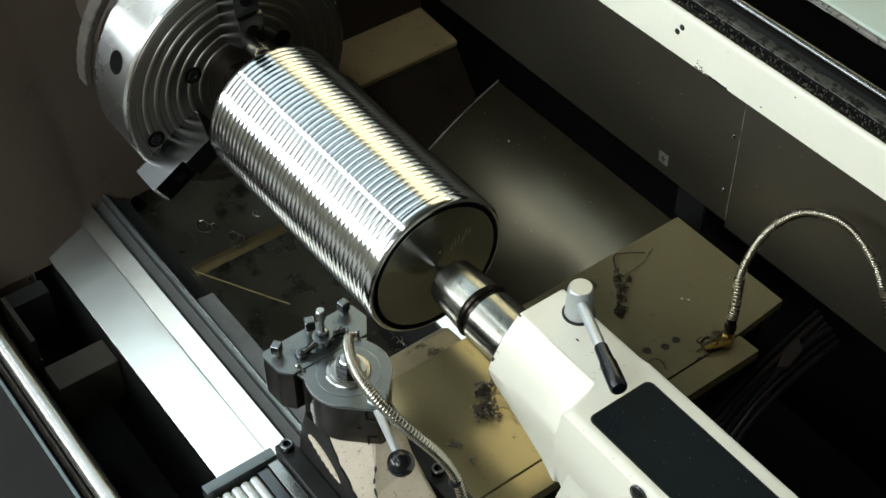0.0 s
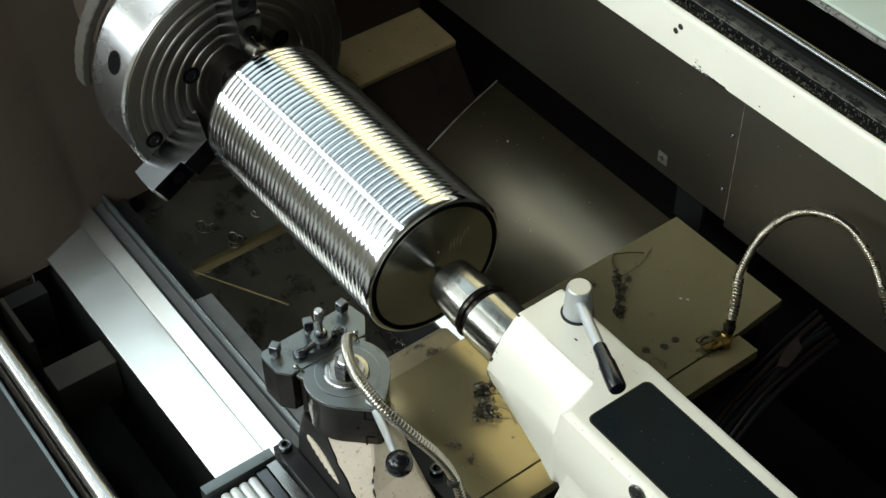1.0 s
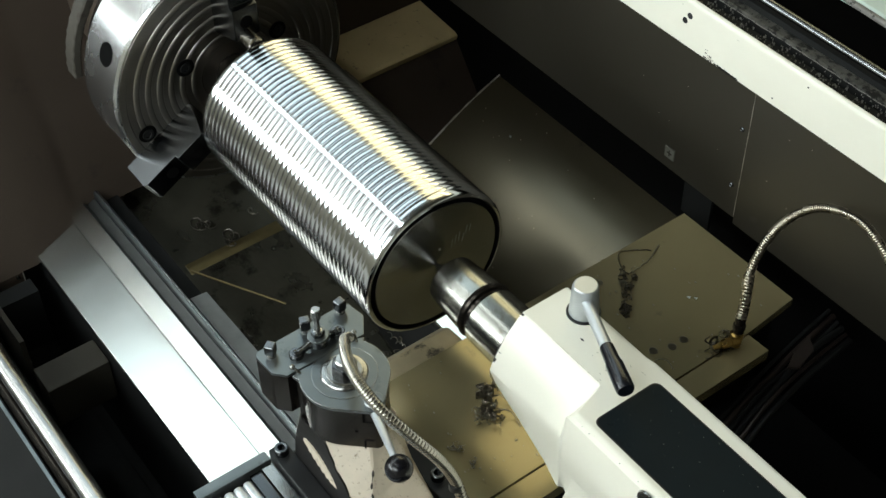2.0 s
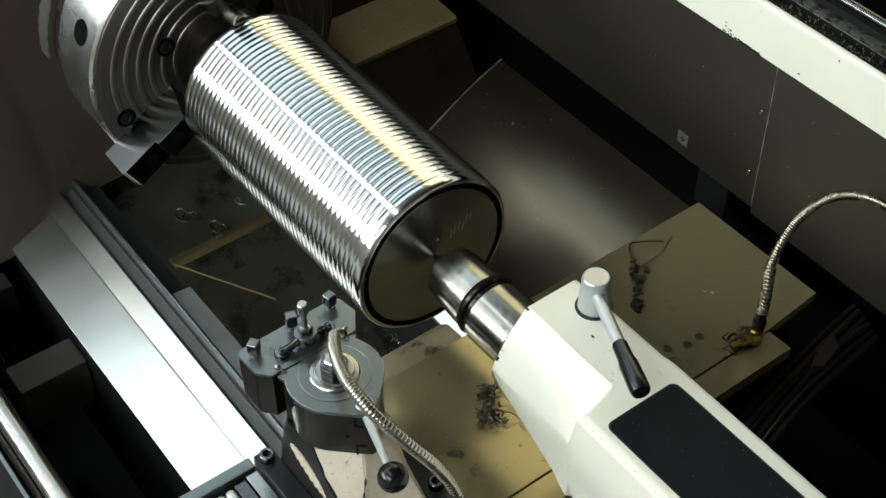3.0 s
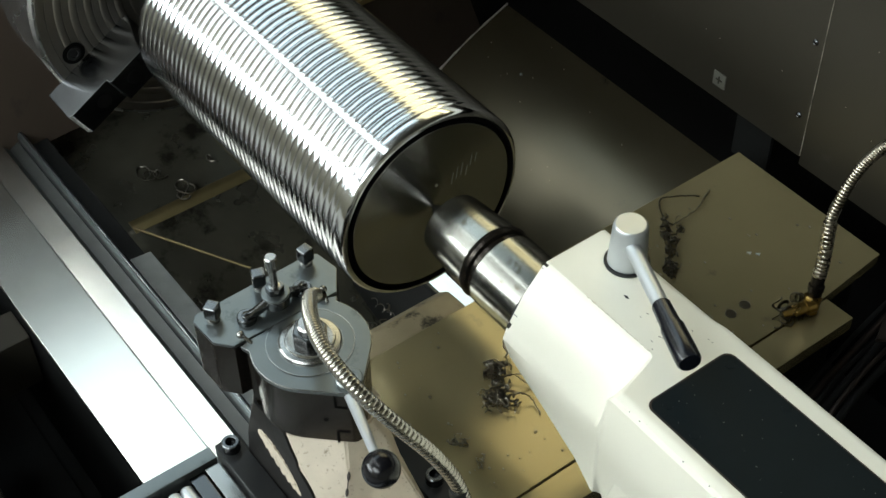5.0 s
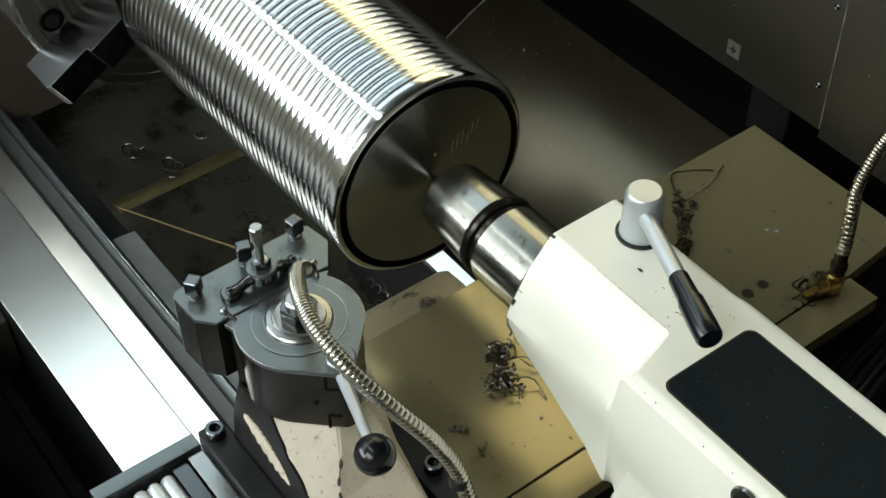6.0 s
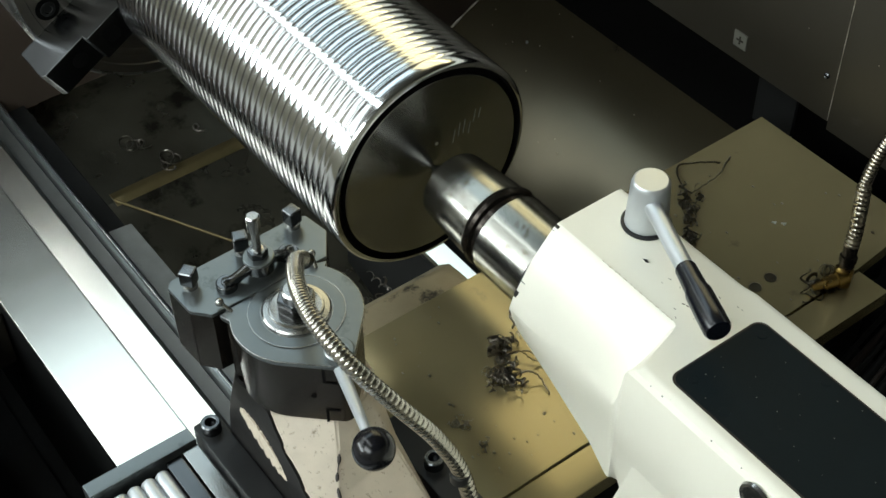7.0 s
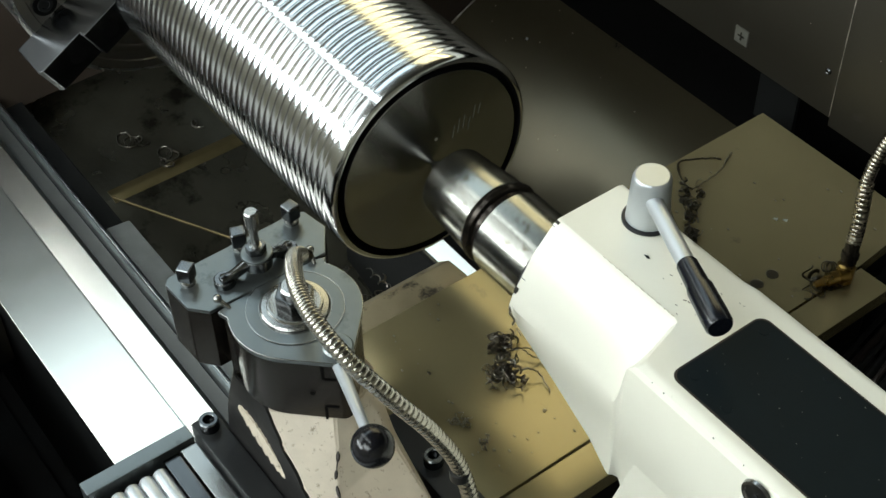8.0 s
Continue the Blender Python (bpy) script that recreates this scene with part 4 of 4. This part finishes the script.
    # two small ball-ended catches
    for at, base in (((.103, -.307, 1.150), (.112, -.300, 1.140)), ((.102, -.203, 1.151), (.112, -.205, 1.140))):
        stem = part("catch", rod(base, at, .0022, 10), SCREW, t, "small steel catch")
        part("catch_ball", turned([(-.0045 * math.cos(math.pi * k / 8), max(.0003, .0045 * math.sin(math.pi * k / 8))) for k in range(9)], 16, m=Matrix.Translation(at)), SCREW, stem)
    # eccentric and handle
    part("eccentric", upright(.2195, -.2485, 1.1405, [(0, .0145), (.008, .0145), (.0095, .013), (.0095, .009), (.007, .008)], 36), GREY_STEEL, t, "round eccentric boss")
    h = thing("tool_post_lever", (.23, -.255, 1.13), "bright steel lever with a black ball knob on the tool post", "lever")
    p, q = Vector((.222, -.252, 1.132)), Vector((.341, -.293, 1.163))
    m, n = along(p, q), (q - p).length
    part("shaft", turned([(0, .0068), (.03, .0062), (n - .016, .0044), (n - .010, .0044)], 24, m=m), CHROME, h, "bright tapered shaft")
    r = .0190
    ball = [(n - r * math.cos(math.pi * k / 20), max(.0045 if k == 0 else .0006, r * math.sin(math.pi * k / 20))) for k in range(21)]
    part("knob", turned(ball, 40, m=m), BAKELITE, h, "glossy black ball knob", 80)


def tool_holder():
    h = thing("tool_holder", (.075, -.25, 1.06), "grey steel tool holder block clamped on the tool post", "tool holder")
    edge = [(.043, -.329), (.050, -.335), (.089, -.333), (.1065, -.318), (.1065, -.189), (.076, -.169), (.045, -.174), (.040, -.184)]
    # block darker than its top face
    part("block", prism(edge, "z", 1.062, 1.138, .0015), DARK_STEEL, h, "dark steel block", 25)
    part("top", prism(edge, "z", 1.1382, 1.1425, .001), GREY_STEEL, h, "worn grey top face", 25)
    part("tool_slot", box(.028, .041, -.30, -.16, 1.082, 1.112, .001), BLACK, h)
    part("tool_bit", box(.022, .0405, -.31, -.155, 1.084, 1.108, .002), DARK_STEEL, h, "dark square tool shank")
    for x, y in ((.061, -.316), (.050, -.192), (.050, -.252)):
        turn = Matrix.Translation((x, y, 0)) @ Matrix.Rotation(.35 + 9 * y, 4, "Z")
        part("clamp_screw", box(-.0074, .0074, -.0074, .0074, 1.148, 1.166, .0026, m=turn, segments=3), BOLT, h, "square head clamping screw")
        part("screw_neck", upright(x, y, 1.142, [(0, .0075), (.003, .0075), (.006, .006)], 20), SCREW, h)
    b = thing("height_stop", (.088, -.252, 1.142), "small forged steel bridge with a threaded stop pin", "height stop")
    for y in (-.288, -.218):        # two forged arms that drop to the feet
        arm = curve_points([(.088, -.253, 1.160), (.0885, -.253 + (y + .253) * .45, 1.157), (.085, -.253 + (y + .253) * .8, 1.149), (.083, y, 1.146)], 16)
        part("arm", tube(arm, [.0105 - .0028 * math.sin(math.pi * k / 15) for k in range(16)], 14, flat=.66), BOLT, b, "forged steel arm")
    part("boss", upright(.088, -.253, 1.150, [(0, .0125), (.002, .0145), (.013, .0145), (.015, .0130)], 32), BOLT, b, "round steel boss")
    part("collar", upright(.088, -.253, 1.165, [(0, .0155), (.0025, .0155), (.0035, .0140)], 32), GREY_STEEL, b)
    for y in (-.288, -.218):
        part("foot", upright(.083, y, 1.1425, [(0, .0108), (.006, .0105), (.007, .0092)], 24), BOLT, b)
        socket_screw("screw", (.083, y, 1.1515), (0, 0, 1), .0050, .004, b)
    part("pin", upright(.088, -.253, 1.1405, [(0, .0045), (.030, .0045), (.031, .0085), (.036, .0085), (.037, .0043), (.061, .0042), (.0625, .0068), (.079, .0068), (.0805, .0055)], 28), SCREW, b, "knurled stop pin")
    nut = [(.088 + .0098 * math.cos(math.pi * k / 3), -.253 + .0105 * math.sin(math.pi * k / 3)) for k in range(6)]
    part("lock_nut", prism(nut, "z", 1.1686, 1.177, .0012), BOLT, b, "hexagon lock nut", 20)


saddle()
cross_slide()
tool_post()
tool_holder()


# ---- hoses ----
def hoses():
    h = thing("coolant_hose", (.25, -.25, .96), "flexible ribbed metal coolant hose arching over the tool post", "hose", "coolant hoses")
    pts = [(.126, -.226, 1.178), (.136, -.238, 1.190), (.168, -.257, 1.208), (.200, -.270, 1.214), (.234, -.275, 1.210), (.272, -.268, 1.190), (.304, -.245, 1.150), (.324, -.217, 1.10), (.333, -.195, 1.04), (.344, -.187, .97), (.36, -.19, .90)]
    part("hose", ribbed_hose(pts, .0084, .0053), HOSE, h, "ribbed metal hose", 80)
    part("nozzle", rod((.119, -.216, 1.165), (.127, -.2275, 1.180), .0068, 20), DARK_STEEL, h)
    part("clip", upright(.333, -.196, 1.028, [(0, .0098), (.010, .0098)], 20), BLACK, h, "black hose clip")
    g = thing("coolant_hose", (.30, .42, .887), "flexible ribbed metal coolant hose with a tarnished brass nozzle", "hose", "coolant hoses")
    pts = [(.297, .414, .925), (.293, .422, .945), (.277, .44, 1.011), (.279, .47, 1.080), (.290, .51, 1.113), (.319, .54, 1.132), (.373, .56, 1.133), (.428, .57, 1.094), (.467, .575, 1.031), (.52, .58, .922), (.56, .58, .80)]
    part("hose", ribbed_hose(pts, .0075, .0044), OLD_HOSE, g, "ribbed metal hose", 80)
    part("spring_sleeve", ribbed_hose([(.2955, .4175, .936), (.2905, .4255, .956), (.2835, .4335, .985), (.2775, .4395, 1.009)], .0092, .0058), OLD_HOSE, g, "coiled spring sleeve", 80)
    p, q = Vector((.300, .410, .905)), Vector((.294, .420, .944))
    part("ferrule", turned([(0, .0095), (.012, .0095), (.013, .0108), (.020, .0108), (.021, .0088), (.038, .0088)], 24, m=along(p, q)), DARK_STEEL, g, "dark steel ferrule")
    part("valve_body", rod((.303, .402, .888), (.301, .408, .912), .0115, 20), BRASS, g, "tarnished brass valve body")
    part("nozzle", turned([(0, .0105), (.012, .0105), (.013, .0085), (.028, .0080), (.030, .0055), (.044, .0038)], 24, m=along((.306, .406, .902), (.286, .352, .892))), BRASS, g, "tarnished brass nozzle")
    cab = thing("cable_bundle", (.42, .42, .80), "rusty flexible cables hanging behind the saddle", "cables")
    for k in range(6):
        d = .011 * k
        a = [(.318 + d, .63, .835 - .006 * k), (.335 + d, .52, .842 - .010 * (k % 3)), (.352 + d, .40, .828 - .010 * (k % 2)), (.372 + d, .27, .80 - .006 * k), (.395 + d, .10, .76)]
        part("cable", tube(curve_points(a, 40), .0035 + .0022 * (k % 2), 10), RUST if k % 3 == 1 else VOID, cab)
    part("clamp", prism([(.348, .545), (.372, .530), (.385, .480), (.372, .465), (.355, .500)], "z", .845, .851, .002), RUST, cab, "rusty bent clamp")


# ---- turnings ----
def turnings():
    def heap(centre, spread, count, seed, size, label):
        single("swarf_heap", swarf_curls(centre, spread, count, seed, size), DARK_SWARF if seed == 36 or seed in (35, 42, 49, 56, 63) else SWARF, label, "swarf", "turnings", "stuff", 80)
    heap((.137, .010, .887), (.005, .008, .008), 22, 31, 1.1, "tangled curls of steel turnings on the saddle plate")
    heap((.172, -.014, .887), (.0065, .008, .008), 48, 32, 1.0, "dense tangle of steel turnings on the saddle plate")
    heap((.200, -.092, .887), (.005, .005, .002), 7, 33, .7, "few small steel curls on the saddle plate")
    heap((.237, -.087, .887), (.003, .004, .001), 4, 34, .6, "few small steel curls on the saddle plate")
    for n, (x, y) in enumerate(((.082, .368), (.098, .350), (.115, .332), (.130, .317), (.142, .308))):
        heap((x, y, .887), (.005, .005, .003), 7, 35 + 7 * n, .85, "string of curled turnings on the saddle plate")
    heap((.291, .374, .886), (.008, .012, .002), 7, 36, 1.3, "curled turnings round the brass nozzle")
    for x, y, z, r, n in ((-.690, -.088, .6895, .017, 1.7), (-.676, -.070, .6885, .010, 1.2), (-.628, -.050, .6845, .016, 1.6), (-.612, -.062, .6835, .009, 1.3), (-.66, .02, .687, .008, 1.1)):
        loop = [(x + 1.25 * r * (1 - .25 * a / 9) * math.cos(a) + .002 * a, y + .75 * r * math.sin(a) + .001 * a, z + .0012 + .0016 * (1 + math.sin(1.3 * a))) for a in (k * n * 2 * math.pi / 16 for k in range(17))]
        single("swarf_strand", strand(loop, .0017, 50, .0005, int(r * 1000)), SWARF, "oily open loop of swarf on the chute sheet", "swarf", smooth=80)
    heap((-.04, -.075, .80), (.035, .04, .012), 90, 39, 1.2, "wet steel turnings piled under the roller")
    heap((-.375, .012, .609), (.016, .010, .002), 14, 40, 1.0, "loose turnings on the chute sheet")
    loop = [(.079, .372, .890), (.068, .368, .893), (.045, .378, .893), (.030, .394, .891), (.040, .412, .893), (.053, .429, .895), (.060, .440, .892)]
    single("swarf_strand", strand(loop, .0016, 70, .0004, 4), DARK_SWARF, "looped ribbon of dark swarf on the saddle plate", "swarf", smooth=80)
    single("swarf_strand", strand([(.079, .374, .890), (.078, .395, .892), (.076, .420, .892), (.064, .446, .889), (.058, .462, .889)], .0011, 40, .0006, 5), SWARF, "thin curved strand of steel swarf on the saddle plate", "swarf", smooth=80)
    for n, (x, y) in enumerate(((.177, .416), (.186, .424))):
        single("steel_chip", prism([(x, y), (x + .006, y + .001), (x + .004, y + .005)], "z", .8872, .8890, .0004), CHROME, "small bright steel chip on the saddle plate", "swarf")
    single("swarf_strand", strand([(.250, .268, .889), (.257, .280, .895), (.268, .286, .895), (.282, .286, .888)], .0012, 30, .0003, 6), SWARF, "short dark curl of swarf beside the tailstock", "swarf", smooth=80)
    single("swarf_strand", strand([(.243, -.066, 1.10), (.246, -.067, 1.092), (.251, -.066, 1.088), (.249, -.067, 1.080)], .0016, 20, .0004, 7), SWARF, "dark chip clinging to the tailstock edge", "swarf", smooth=80)
    for n, way in enumerate(([(.150, .012, .893), (.166, .030, .899), (.184, .036, .893), (.206, .040, .889)],
                             [(.178, -.006, .895), (.192, .012, .900), (.203, .018, .892), (.222, .014, .889)],
                             [(.150, -.004, .893), (.160, .018, .903), (.176, .026, .897), (.180, .040, .889)])):
        single("swarf_strand", strand(way, .0011, 40, .0005, 50 + n), SWARF, "long thin strand of swarf reaching to the tailstock", "swarf", smooth=80)
    chip = box(-.574, -.570, .634, .638, pan_height(.636), pan_height(.636) + .004, .001)
    single("steel_chip", chip, CHROME, "single bright steel chip stuck in the pan", "swarf")
    rnd = random.Random(77)
    bm = bmesh.new()
    for _ in range(75):
        x, y = rnd.uniform(.03, .29), rnd.choice((rnd.uniform(-.15, .0), rnd.uniform(.15, .53)))
        s = rnd.uniform(.0006, .0022)
        box(x, x + s * 1.7, y, y + s, .8868, .8874 + s * .4, 0, bm)
    single("loose_chips", bm, SWARF, "scattered fine steel chips on the saddle plate", "swarf", kind="stuff")
    bm = bmesh.new()
    for _ in range(30):
        x, y = rnd.uniform(-.68, .04), rnd.uniform(.40, .72)
        s = rnd.uniform(.0005, .0013)
        z = pan_height(y) + max(0, y - .68) * .43
        box(x, x + s * 1.7, y, y + s, z, z + .002, 0, bm)
    single("pan_chips", bm, SWARF, "scattered fine chips in the chip pan", "swarf", kind="stuff")


hoses()
turnings()


def motions():
    pass


motions()
